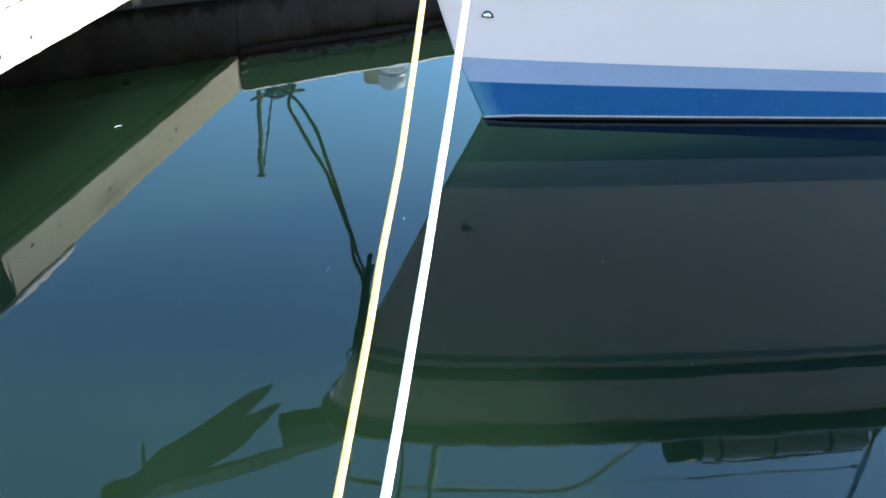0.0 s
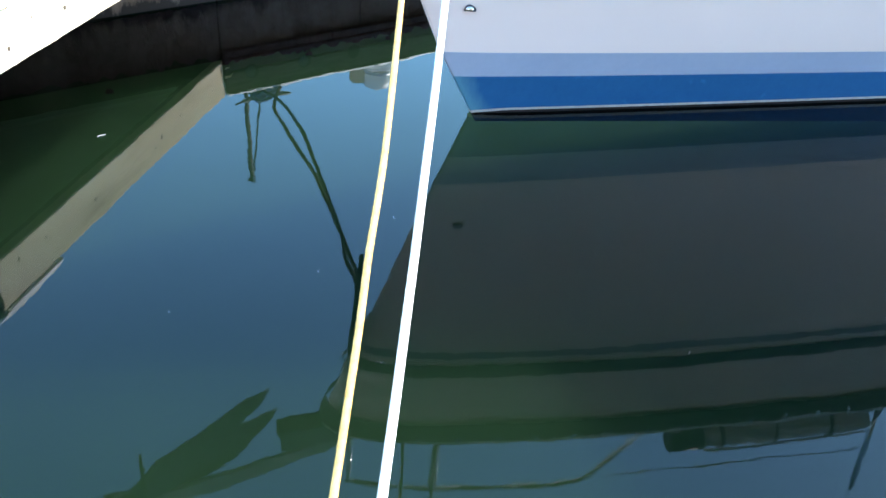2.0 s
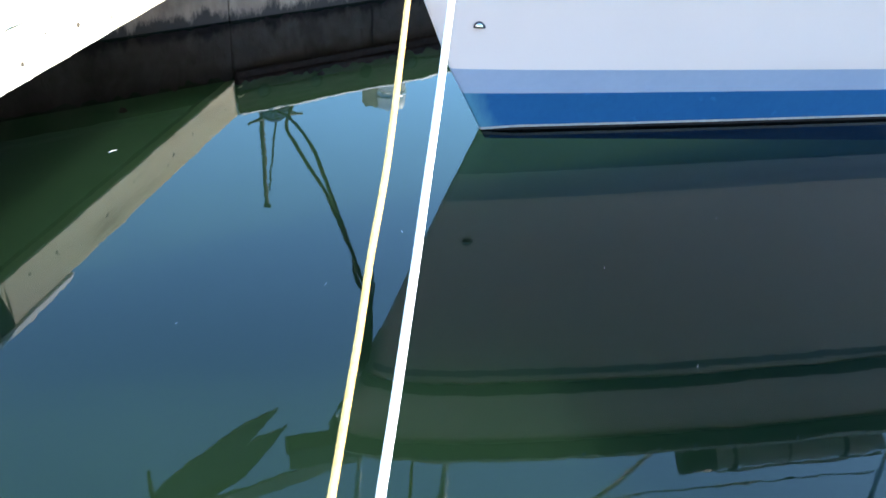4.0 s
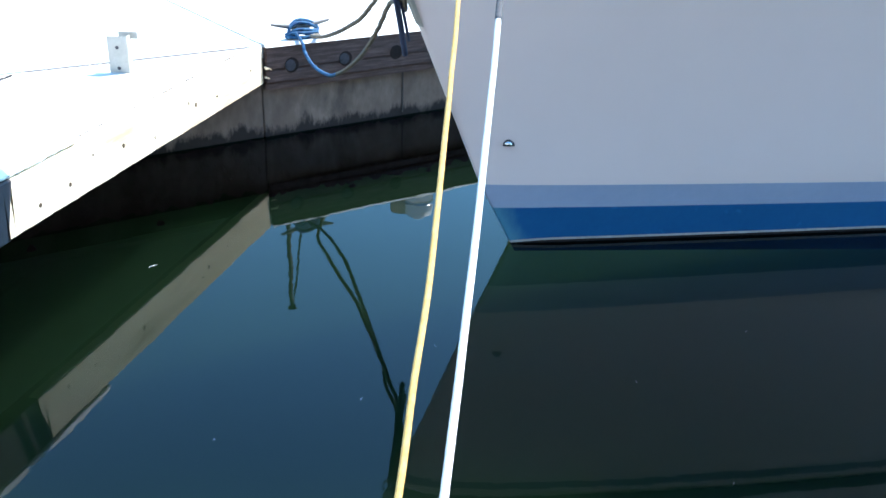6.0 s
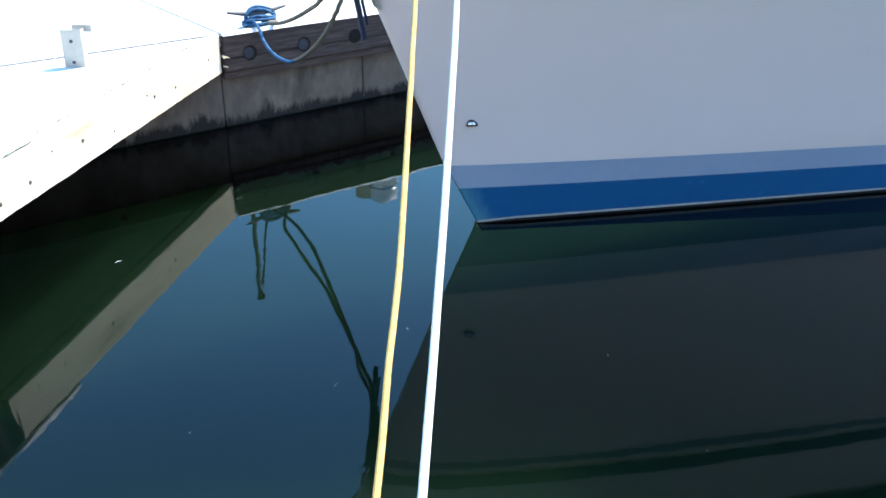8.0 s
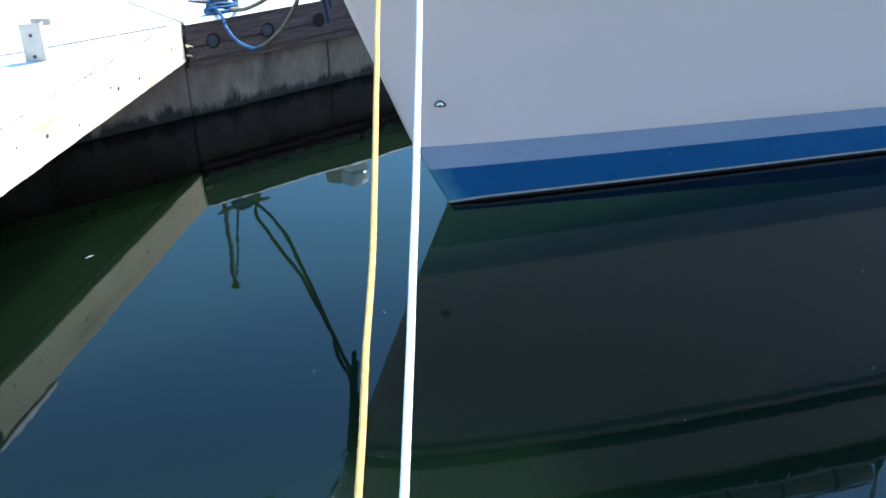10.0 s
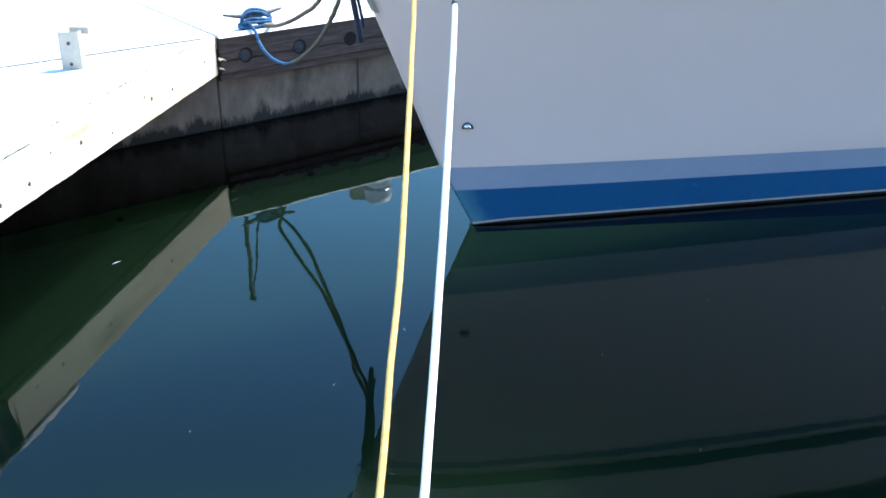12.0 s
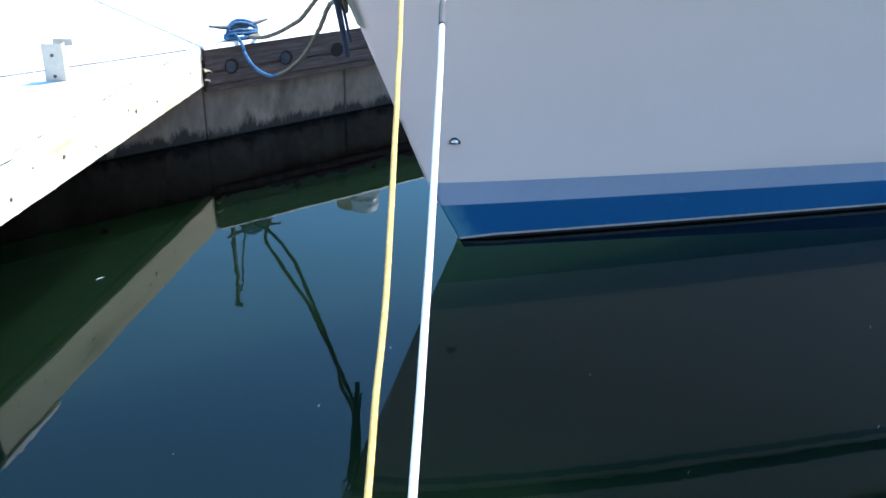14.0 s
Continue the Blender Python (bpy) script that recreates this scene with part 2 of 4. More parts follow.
M_QUAY = material("warm_grey_quay_stone", [(0.26, 0.20, 0.15), (0.36, 0.285, 0.22)], 1.2, 0.9, bump=0.4, fine=12)
M_GREYBOARD = material("dark_grey_board", [(0.042, 0.040, 0.048), (0.064, 0.061, 0.071)], 3.0, 0.7, bump=0.15, fine=70, stretch=(1, 1, 0.4), spec=0.2)
M_KERB = material("white_kerb_paint", [(0.82, 0.82, 0.80), (0.88, 0.88, 0.86)], 6.0, 0.5, bump=0.2, fine=60)
M_KNOT = material("dark_wood_knot", [(0.05, 0.035, 0.02), (0.12, 0.08, 0.05)], 40.0, 0.9, bump=0.5, fine=200)


# ---- mesh tools ----
def part(name, bm, mat, parent=None, label="", smooth=False):
    """Link a bmesh as one mesh object, under a thing or a part if given."""
    me = bpy.data.meshes.new(name)
    bmesh.ops.recalc_face_normals(bm, faces=bm.faces)
    bm.to_mesh(me)
    bm.free()
    me.materials.append(mat)
    if smooth:
        for p in me.polygons:
            p.use_smooth = True
    ob = new(name, me)
    if parent is not None:
        ob.parent = parent
    return tagged(ob, label=label)


def empty(name, at, label, category, group="", kind=""):
    ob = new(name)
    ob.location = at
    ob.empty_display_size = 0.1
    return tagged(ob, label, category, group, kind)


def box(x0, x1, y0, y1, z0, z1, bevel=0.0, bm=None, m=None, seg=2):
    one = bmesh.new()
    bmesh.ops.create_cube(one, size=1.0)
    for v in one.verts:
        v.co = Vector(((x0 + x1) / 2 + v.co.x * (x1 - x0), (y0 + y1) / 2 + v.co.y * (y1 - y0), (z0 + z1) / 2 + v.co.z * (z1 - z0)))
    if bevel:
        bmesh.ops.bevel(one, geom=one.edges[:], offset=bevel, segments=seg, affect="EDGES")
    if m is not None:
        one.transform(m)
    if bm is None:
        return one
    return joined(bm, one)


def joined(bm, other):
    tmp = bpy.data.meshes.new("tmp")
    other.to_mesh(tmp)
    other.free()
    bm.from_mesh(tmp)
    bpy.data.meshes.remove(tmp)
    return bm


def prism(points, z0, z1, bevel=0.0):
    """An upright slab over a flat outline."""
    bm = bmesh.new()
    low = [bm.verts.new((x, y, z0)) for x, y in points]
    top = [bm.verts.new((x, y, z1)) for x, y in points]
    bm.faces.new(low[::-1])
    bm.faces.new(top)
    for i in range(len(points)):
        j = (i + 1) % len(points)
        bm.faces.new((low[i], low[j], top[j], top[i]))
    if bevel:
        bmesh.ops.recalc_face_normals(bm, faces=bm.faces)
        bmesh.ops.bevel(bm, geom=bm.edges[:], offset=bevel, segments=2, affect="EDGES")
    return bm


def smooth_path(points, n):
    """n + 1 points on a Catmull-Rom curve through the given ones."""
    p = [Vector(q) for q in points]
    p = [p[0] * 2 - p[1], *p, p[-1] * 2 - p[-2]]
    out = []
    for k in range(n + 1):
        u = k / n * (len(p) - 3)
        i = min(int(u), len(p) - 4)
        t = u - i
        a, b, c, d = p[i:i + 4]
        out.append(0.5 * ((2 * b) + (c - a) * t + (2 * a - 5 * b + 4 * c - d) * t * t + (3 * b - a - 3 * c + d) * t ** 3))
    return out


def sweep(path, r, sides=8, strands=0, lay=0.06, relief=0.14, bm=None, caps=True):
    """A tube of radius r along a path; with strands it is a laid rope."""
    bm = bm or bmesh.new()
    rings, up, gone = [], None, 0.0
    for k, p in enumerate(path):
        ahead = (path[min(k + 1, len(path) - 1)] - path[max(k - 1, 0)]).normalized()
        if up is None:
            up = ahead.orthogonal().normalized()
        up = (up - ahead * up.dot(ahead)).normalized()
        side = ahead.cross(up)
        if k:
            gone += (p - path[k - 1]).length
        rad = r(k / (len(path) - 1)) if callable(r) else r
        ring = []
        for s in range(sides):
            a = 2 * math.pi * s / sides
            q = rad * (1 + (relief * math.cos(strands * (a - 2 * math.pi * gone / lay / max(strands, 1))) if strands else 0))
            ring.append(bm.verts.new(p + (up * math.cos(a) + side * math.sin(a)) * q))
        rings.append(ring)
    for a, b in zip(rings, rings[1:]):
        for s in range(sides):
            bm.faces.new((a[s], a[(s + 1) % sides], b[(s + 1) % sides], b[s]))
    if caps:
        bm.faces.new(rings[0][::-1])
        bm.faces.new(rings[-1])
    return bm


def rod(a, b, r, sides=10, bm=None):
    return sweep([Vector(a), Vector(b)], r, sides, bm=bm)


def lathe(profile, sides=24):
    """A turned body from (radius, height) pairs round z."""
    bm = bmesh.new()
    rings = [[bm.verts.new((r * math.cos(2 * math.pi * s / sides), r * math.sin(2 * math.pi * s / sides), z)) for s in range(sides)]
             for r, z in profile]
    for a, b in zip(rings, rings[1:]):
        for s in range(sides):
            bm.faces.new((a[s], a[(s + 1) % sides], b[(s + 1) % sides], b[s]))
    bm.faces.new(rings[0][::-1])
    bm.faces.new(rings[-1])
    return bm


# ---- water ----
def sheet(name, z, size, mat, label, category):
    bm = bmesh.new()
    bmesh.ops.create_grid(bm, x_segments=2, y_segments=2, size=size)
    bm.transform(Matrix.Translation((0, 0, z)))
    return tagged(part(name, bm, mat), label, category, kind="structure")


sheet("water", 0.0, 1500, M_WATER, "still dark green harbour water with faint ripples", "water")
sheet("ground", -0.362, 1500, M_MURK, "cloudy green depth under the clear surface water", "seabed")

# ---- the main dock: its front runs along WD from the corner W ----
W = Vector((-1.948, 4.624, 0))
WD = Vector((0.684, 0.729, 0))
WN = Vector((-0.729, 0.684, 0))          # away from the water in front
TOP = 0.5


def on_wall(s, n=0.0, z=0.0):
    return W + WD * s + WN * n + Vector((0, 0, z))


WALL = Matrix(((WD.x, WN.x, 0, W.x), (WD.y, WN.y, 0, W.y), (0, 0, 1, 0), (0, 0, 0, 1)))  # local x along, y inward, z up
BACK = 1.66
dock = empty("floating_dock", on_wall(0), "sunlit concrete floating dock with brown timber wale", "dock")
dock.matrix_world = WALL
for s0, s1 in ((-3.4, -0.006), (0.0, 1.9), (1.91, 4.2), (4.21, 7.0)):
    part("deck_panel", box(s0, s1, 0.004 if s0 >= 0 else -0.0, BACK, TOP - 0.075, TOP, 0.008), M_DECK, dock)
rear_knee = WALL.inverted()
knee = [rear_knee @ Vector((x, y, 0)) for x, y in ((-3.146, 5.779), (-4.014, 5.836), (-6.2, 5.98), (-6.2, 3.4), (-4.4, 4.46))]
part("rear_knee_panel", prism([(q.x, max(q.y, BACK + 0.004)) for q in knee], TOP - 0.07, TOP, 0.006), M_DECK, dock)
part("front_float", box(-3.4, -0.0015, 0.049, 0.62, -0.32, TOP - 0.08, 0.004), M_CONC, dock, "stained concrete float below the knee")
part("front_float", box(0.0015, 7.0, 0.045, 0.62, -0.32, TOP - 0.08, 0.004), M_CONC, dock, "stained concrete float")
part("rear_float", box(-3.4, 7.0, 1.0, BACK - 0.03, -0.32, TOP - 0.08, 0.012), M_CONC, dock)
part("upper_wale", box(0.0, 7.0, -0.012, 0.043, 0.372, TOP - 0.006, 0.006), M_TIMBER, dock, "brown weathered timber wale")
part("middle_wale", box(0.0, 7.0, -0.010, 0.043, 0.303, 0.369, 0.006), M_TIMBER, dock, "brown weathered timber wale")
part("lower_wale", box(0.0, 7.0, 0.004, 0.043, 0.262, 0.300, 0.004), M_TIMBER, dock)
# lip added along the deck edge, whitened to give its sunlit line
bm = bmesh.new()
rim = [(-0.022, 0.4900), (-0.022, 0.4910), (-0.007, 0.507), (0.012, 0.507), (0.03, 0.502), (0.03, 0.5005), (0.003, 0.5005), (0.003, 0.4945)]
ends = [[bm.verts.new((s, n, z)) for n, z in rim] for s in (0.0, 7.0)]
for k in range(len(rim)):
    j = (k + 1) % len(rim)
    bm.faces.new((ends[0][k], ends[0][j], ends[1][j], ends[1][k]))
bm.faces.new(ends[0][::-1])
bm.faces.new(ends[1])
part("sunlit_edge_lip", bm, M_KERB, dock, "added chamfered lip, coloured white for the deck's sunlit edge line")
part("rear_wale", box(-3.4, 7.0, BACK - 0.028, BACK + 0.02, 0.30, TOP - 0.004, 0.006), M_TIMBER, dock)


def disc(s, r, thick, dx=0.0):
    bm = lathe([(r, 0.0), (r, thick), (r * 0.9, thick + 0.0008), (r * 0.35, thick + 0.001)], 20)
    bm.transform(Matrix.Translation((s + dx, -0.0125, 0.386)) @ Matrix.Rotation(radians(90), 4, "X"))
    return bm


for k in range(18):
    gone = k == 2
    socket = part("bolt_recess", disc(0.145 + 0.318 * k, 0.040, 0.0006), M_RUSTBOLT, dock, "empty rusty bolt recess" if gone else "dark round bolt recess")
    if not gone:
        part("bolt_head", disc(0.145 + 0.318 * k, 0.030, 0.004, -0.009), M_BOLT, socket, "grey galvanised bolt head")


part("float_joint", box(0.859 - 0.006, 0.859 + 0.006, 0.041, 0.0462, 0.02, 0.262, 0.002), M_GAP, dock, "dark dripping joint in the float")
for z, ln, dy in ((0.392, 0.030, 0.0), (0.384, 0.018, 0.010), (0.340, 0.014, 0.004)):
    part("splinter", sweep([Vector((-0.012, -0.015 - dy, z)), Vector((ln * 0.5, -0.022 - dy, z - 0.008 + dy)), Vector((ln, -0.026 - dy, z - 0.022 + 2 * dy))], lambda u: 0.006 * (1.05 - u), 5), M_FASCIA, dock,
         "pale torn splinter at the board's end")


def growth(s0, s1, n, top, low, seed, step=0.016):
    """A shaggy skirt of weed and mussels hanging on the float, with a ragged lower edge."""
    bm = bmesh.new()
    cols = []
    count = int((s1 - s0) / step)
    for k in range(count + 1):
        s = s0 + (s1 - s0) * k / count
        edge = low + 0.030 * noise.noise((s * 3, seed, 0)) + 0.034 * noise.noise((s * 14, seed, 3)) + 0.026 * noise.noise((s * 41, seed, 5))
        head = top + 0.018 * noise.noise((s * 4, seed, 9)) + 0.016 * noise.noise((s * 17, seed, 7)) + 0.010 * noise.noise((s * 50, seed, 2))
        col = []
        for j in range(9):
            u = j / 8
            z = head + (edge - head) * u
            bulge = 0.030 * math.sin(math.pi * min(1, u * 1.15)) + 0.014 * noise.noise((s * 18, z * 18, seed))
            col.append(bm.verts.new((s, n - 0.004 - max(0.0, bulge), z)))
        col.append(bm.verts.new((s, n + 0.03, edge + 0.01)))
        col.insert(0, bm.verts.new((s, n + 0.01, head)))
        cols.append(col)
    for a, b in zip(cols, cols[1:]):
        for j in range(len(a) - 1):
            bm.faces.new((a[j], b[j], b[j + 1], a[j + 1]))
    return bm


g = part("marine_growth", growth(-3.4, 0.0, 0.049, -0.016, -0.300, 1.0), M_GROWTH, dock, "black mussels and weed below the waterline")
tagged(g, kind="stuff")
g = part("marine_growth", growth(0.0, 7.0, 0.045, -0.016, -0.345, 5.0), M_GROWTH, dock, "black mussels and weed below the waterline")
tagged(g, kind="stuff")


def clump(s, z, r, seed):
    bm = bmesh.new()
    bmesh.ops.create_icosphere(bm, subdivisions=3, radius=1)
    for v in bm.verts:
        k = 1 + 0.5 * noise.noise(v.co * 2.2 + Vector((seed, 0, 0)))
        v.co = Vector((s + v.co.x * r * k, 0.0 + v.co.y * r * 0.6 * k, z + v.co.z * r * 1.3 * k))
    return bm


for s, z, r, sd in ((0.50, -0.365, 0.020, 1), (0.53, -0.40, 0.020, 4), (-0.62, -0.36, 0.018, 7), (1.02, -0.36, 0.016, 9), (-1.25, -0.36, 0.02, 12)):
    part("weed_clump", clump(s, z, r, sd), M_GROWTH, dock)

# ---- the knee and the side dock: a deck along x = FX, open below ----
FX = -1.952
side = empty("side_dock", (-2.4, 3.0, TOP), "sunlit side dock with a pale weathered wooden fascia board", "dock")
side.matrix_world = Matrix.Translation((0, 0, 0))
KX = -2.757
part("deck_panel", prism([(FX - 0.045, 4.545), (FX - 0.045, -1.9), (KX + 0.006, -1.9), (KX + 0.006, 3.752)], TOP - 0.07, TOP - 0.003, 0.006), M_DECK, side)
part("deck_panel", prism([(KX - 0.006, 3.74), (KX - 0.006, 0.4), (-3.4, 0.4), (-3.4, 3.063)], TOP - 0.07, TOP - 0.003, 0.006), M_DECK, side)


def plank(x0, x1, y0, y1, z0, z1, seed, n=90, c=0.006, jag=1.0, slope=0.006):
    """A long board whose edges are slightly worn and wavy."""
    bm = bmesh.new()
    rings = []
    for k in range(n + 1):
        y = y0 + (y1 - y0) * k / n
        d = lambda a: jag * (0.0022 * noise.noise((y * 5, a, seed)) + 0.0025 * noise.noise((y * 23, a, seed)) + 0.0016 * noise.noise((y * 71, a, seed)))
        zt, zb = z1 - 0.002 + d(1), z0 + d(2) * 0.6
        ring = [(x0, zb), (x1 - 0.006, zb), (x1, zb + 0.006), (x1, zt - c + d(3)), (x1 - slope + d(4), zt), (x0, zt)]
        rings.append([bm.verts.new((x, y, z)) for x, z in ring])
    for a, b in zip(rings, rings[1:]):
        for s in range(6):
            bm.faces.new((a[s], a[(s + 1) % 6], b[(s + 1) % 6], b[s]))
    bm.faces.new(rings[0][::-1])
    bm.faces.new(rings[-1])
    for v in bm.verts:                       # the boards meet in a slanting cut
        if abs(v.co.y - 2.522) < 0.004:
            v.co.y += 0.31 * (v.co.z - 0.40)
    return bm


fascia = part("fascia_board", plank(FX - 0.042, FX, 2.5228, 4.60, 0.302, TOP, 2.0, 160, 0.007, 1.7), M_FASCIA, side, "pale weathered fascia board with dark knots")
# near length of the edge, in a much darker grey than the fascia
part("grey_near_board", plank(FX - 0.040, FX + 0.003, 0.95, 2.5212, 0.300, TOP + 0.001, 5.0), M_GREYBOARD, side, "smooth dark grey near length of the edge board")
part("joist", box(FX - 0.10, FX - 0.046, 0.95, 4.40, 0.33, TOP - 0.074, 0.004), M_TIMBER, side)
random.seed(7)
for y, z, r in ((4.45, 0.41, 0.008), (4.06, 0.38, 0.010), (3.847, 0.396, 0.013), (3.78, 0.42, 0.007), (3.47, 0.36, 0.007), (3.23, 0.399, 0.013),
                (3.02, 0.43, 0.007), (2.86, 0.37, 0.012), (2.68, 0.36, 0.013)):
    r *= 0.75
    bm = lathe([(r, -0.002), (r * 0.9, 0.0015), (r * 0.4, 0.002)], 9)
    for v in bm.verts:
        v.co.x *= 1.0 + 0.35 * noise.noise((y * 9, v.co.y * 80, 1))
        v.co.y *= 1.0 + 0.35 * noise.noise((y * 7, v.co.x * 80, 2))
    bm.transform(Matrix.Translation((FX, y, z)) @ Matrix.Rotation(radians(90), 4, "Y"))
    part("knot", bm, M_KNOT, fascia)

# float under the side dock, overgrown below the waterline
part("float", box(-2.7, -2.09, -1.9, 2.06, -0.32, TOP - 0.078, 0.012), M_CONC, side, "stained concrete float under the side dock")
M_SPONGE = material("yellow_tan_encrusting_growth", [(0.80, 0.19, 0.03), (0.95, 0.30, 0.07), (0.98, 0.50, 0.26)], 14.0, 0.8, bump=0.6, fine=60, dist=0.01)


def lump(name, at, size, mat, seed, label=""):
    bm = bmesh.new()
    bmesh.ops.create_icosphere(bm, subdivisions=4, radius=1)
    for v in bm.verts:
        k = 1 + 0.35 * noise.noise(v.co * 1.7 + Vector((seed, 0, 0))) + 0.14 * noise.noise(v.co * 5 + Vector((0, seed, 0)))
        v.co = Vector([at[i] + v.co[i] * size[i] * k for i in range(3)])
    return part(name, bm, mat, side, label, smooth=True)


for at, size, sd in (((-2.08, 2.02, -0.06), (0.07, 0.06, 0.09), 2), ((-2.05, 2.05, -0.15), (0.07, 0.06, 0.07), 5), ((-2.10, 1.86, -0.12), (0.06, 0.14, 0.14), 8),
                     ((-2.03, 2.10, -0.17), (0.03, 0.03, 0.02), 11), ((-2.10, 1.6, -0.15), (0.06, 0.18, 0.15), 14)):
    lump("mussel_clump", at, size, M_GROWTH, sd, "black mussel clump under the waterline")
for at, size, sd in (((-2.03, 2.00, -0.28), (0.09, 0.075, 0.07), 3), ((-1.97, 2.05, -0.335), (0.06, 0.06, 0.05), 6), ((-2.02, 1.86, -0.27), (0.08, 0.09, 0.08), 9)):
    lump("tan_growth", at, size, M_SPONGE, sd, "lumpy yellow-tan growth on the float")

# grooves and dirt between the deck panels
part("seam_filler", box(-1.30, -0.07, -0.035, -0.003, TOP - 0.03, TOP - 0.0055, m=WALL), M_DECK, side, "pale dusty filler in the knee seam")
part("deck_joint", box(KX - 0.0055, KX + 0.0055, -1.9, 3.75, TOP - 0.03, TOP - 0.008), M_GAP, side)
part("joint_seal", box(KX - 0.0055, KX + 0.0055, -1.9, 3.75, TOP - 0.0695, TOP - 0.031), M_DECK, side)
bm = bmesh.new()
for k in range(46):
    y = 0.8 + 2.95 * k / 46 + random.uniform(-0.02, 0.02)
    wd = random.uniform(0.002, 0.008)
    box(KX - wd, KX + wd, y, y + random.uniform(0.02, 0.09), TOP - 0.02, TOP + random.uniform(-0.001, 0.003), bm=bm)
tagged(part("joint_litter", bm, M_GAP, side, "dirt and litter in the deck joint"), kind="stuff")
bm = bmesh.new()
for k in range(22):
    u = 0.02 + 0.92 * k / 22
    box(0, random.uniform(0.03, 0.055), -0.0005 - 0.0012 * (1 - u), 0.0005, -0.02, 0.0003, bm=bm,
        m=Matrix.Translation((KX + 0.80 * u, 3.758 + 0.853 * u, TOP)) @ Matrix.Rotation(math.atan2(0.729, 0.684), 4, "Z"))
tagged(part("knee_joint", bm, M_SEAM, side, "dark joint between knee and main dock"), kind="stuff")
bm = bmesh.new()
for k in range(46):
    y = 2.2 + 2.3 * k / 46
    wd = random.uniform(0.0010, 0.0018)
    box(FX - 0.044 - wd, FX - 0.043 + wd, y, y + random.uniform(0.022, 0.036), TOP - 0.012, TOP + 0.0005, bm=bm)
tagged(part("board_gap", bm, M_GAP, side, "dark gap behind the fascia board"), kind="stuff")

# white kerb strip behind the fascia
kerb = part("kerb_strip", plank(FX - 0.034, FX + 0.002, 0.95, 2.94, TOP + 0.003, TOP + 0.060, 8.0, 260, 0.046, 3.0, 0.026), M_KERB)
tagged(kerb, "low white kerb strip along the dock edge", "kerb")


# ---- things on the docks ----
def bracket():
    b = empty("angle_bracket", (-2.34, 3.90, TOP - 0.003), "upright galvanised steel bracket with bolt holes on the deck", "bracket")
    part("front_plate", box(-0.045, 0.045, -0.003, 0.003, 0.0, 0.165, 0.002), M_GALV, b)
    part("side_flange", box(0.039, 0.045, 0.003, 0.05, 0.0, 0.165, 0.002), M_GALV, b)
    part("top_lip", box(-0.012, 0.075, 0.052, 0.060, 0.145, 0.176, 0.002), M_GALV, b)
    part("foot_plate", box(-0.045, 0.045, 0.003, 0.07, 0.0, 0.006, 0.002), M_GALV, b)
    for z in (0.115, 0.022):
        bm = lathe([(0.008, 0), (0.008, 0.003), (0.004, 0.0035)], 12)
        bm.transform(Matrix.Translation((0.0, -0.003, z)) @ Matrix.Rotation(radians(90), 4, "X"))
        part("bolt_hole", bm, M_BOLT, b)
    b.rotation_euler = (0, 0, radians(8))
    return b


bracket()


def cleat(name, at, angle, length, mat, label):
    c = empty(name, at, label, "cleat", "dock cleats")
    L = length / 2
    horn = smooth_path([(-L, 0, 0.088), (-L * 0.6, 0, 0.076), (-L * 0.25, 0, 0.068), (L * 0.25, 0, 0.068), (L * 0.6, 0, 0.076), (L, 0, 0.088)], 24)
    part("horn", sweep(horn, lambda u: 0.006 + 0.008 * math.sin(math.pi * u), 10), mat, c, smooth=True)
    for x in (-0.035, 0.035):
        part("leg", sweep([Vector((x * 1.3, 0, 0)), Vector((x * 1.1, 0, 0.03)), Vector((x, 0, 0.07))], lambda u: 0.017 - 0.006 * u, 10), mat, c, smooth=True)
    part("base", box(-0.075, 0.075, -0.026, 0.026, 0.0, 0.010, 0.004), mat, c)
    c.rotation_euler = (0, 0, angle)
    return c


WA = math.atan2(WD.y, WD.x)
CL = on_wall(0.235, 0.055, TOP)
cleat("dock_cleat", CL, WA, 0.335, M_CAST, "dark cast iron dock cleat wrapped in blue rope")
C2 = on_wall(0.28, 1.54, TOP)
cleat("dock_cleat", C2, WA + radians(3), 0.34, M_GALV, "bare galvanised dock cleat at the rear dock edge")


def local(p, a, at):
    return Vector(at) + Matrix.Rotation(a, 3, "Z") @ Vector(p)


# blue rope wound on the cleat
wrap = empty("blue_mooring_rope", (0, 0, 0), "bright blue rope wound in figure eights on the cleat", "rope")
BUNDLE = (
    [(-0.075, -0.020, 0.030), (-0.062, -0.010, 0.075), (-0.020, 0.0, 0.100), (0.030, 0.0, 0.096), (0.075, 0.0, 0.078), (0.092, -0.012, 0.057), (0.080, -0.028, 0.044), (0.030, -0.036, 0.052),
     (-0.030, -0.036, 0.058), (-0.072, -0.020, 0.042)],
    [(-0.082, -0.022, 0.026), (-0.070, -0.018, 0.066), (-0.028, -0.014, 0.088), (0.030, -0.014, 0.084), (0.080, -0.018, 0.058)],
    [(0.085, -0.036, 0.036), (0.020, -0.044, 0.038), (-0.045, -0.040, 0.042), (-0.082, -0.016, 0.034), (-0.065, 0.024, 0.026), (0.0, 0.036, 0.026), (0.062, 0.030, 0.030)],
    [(0.090, -0.042, 0.020), (0.020, -0.050, 0.019), (-0.050, -0.046, 0.020), (-0.088, -0.018, 0.022), (-0.060, 0.026, 0.012), (0.0, 0.038, 0.012)],
)
for turn in BUNDLE:
    part("turn", sweep([local(p, WA, CL) for p in smooth_path(turn, 60)], 0.0088, 10, 3, 0.05, 0.05), M_BLUEROPE, wrap, smooth=True)
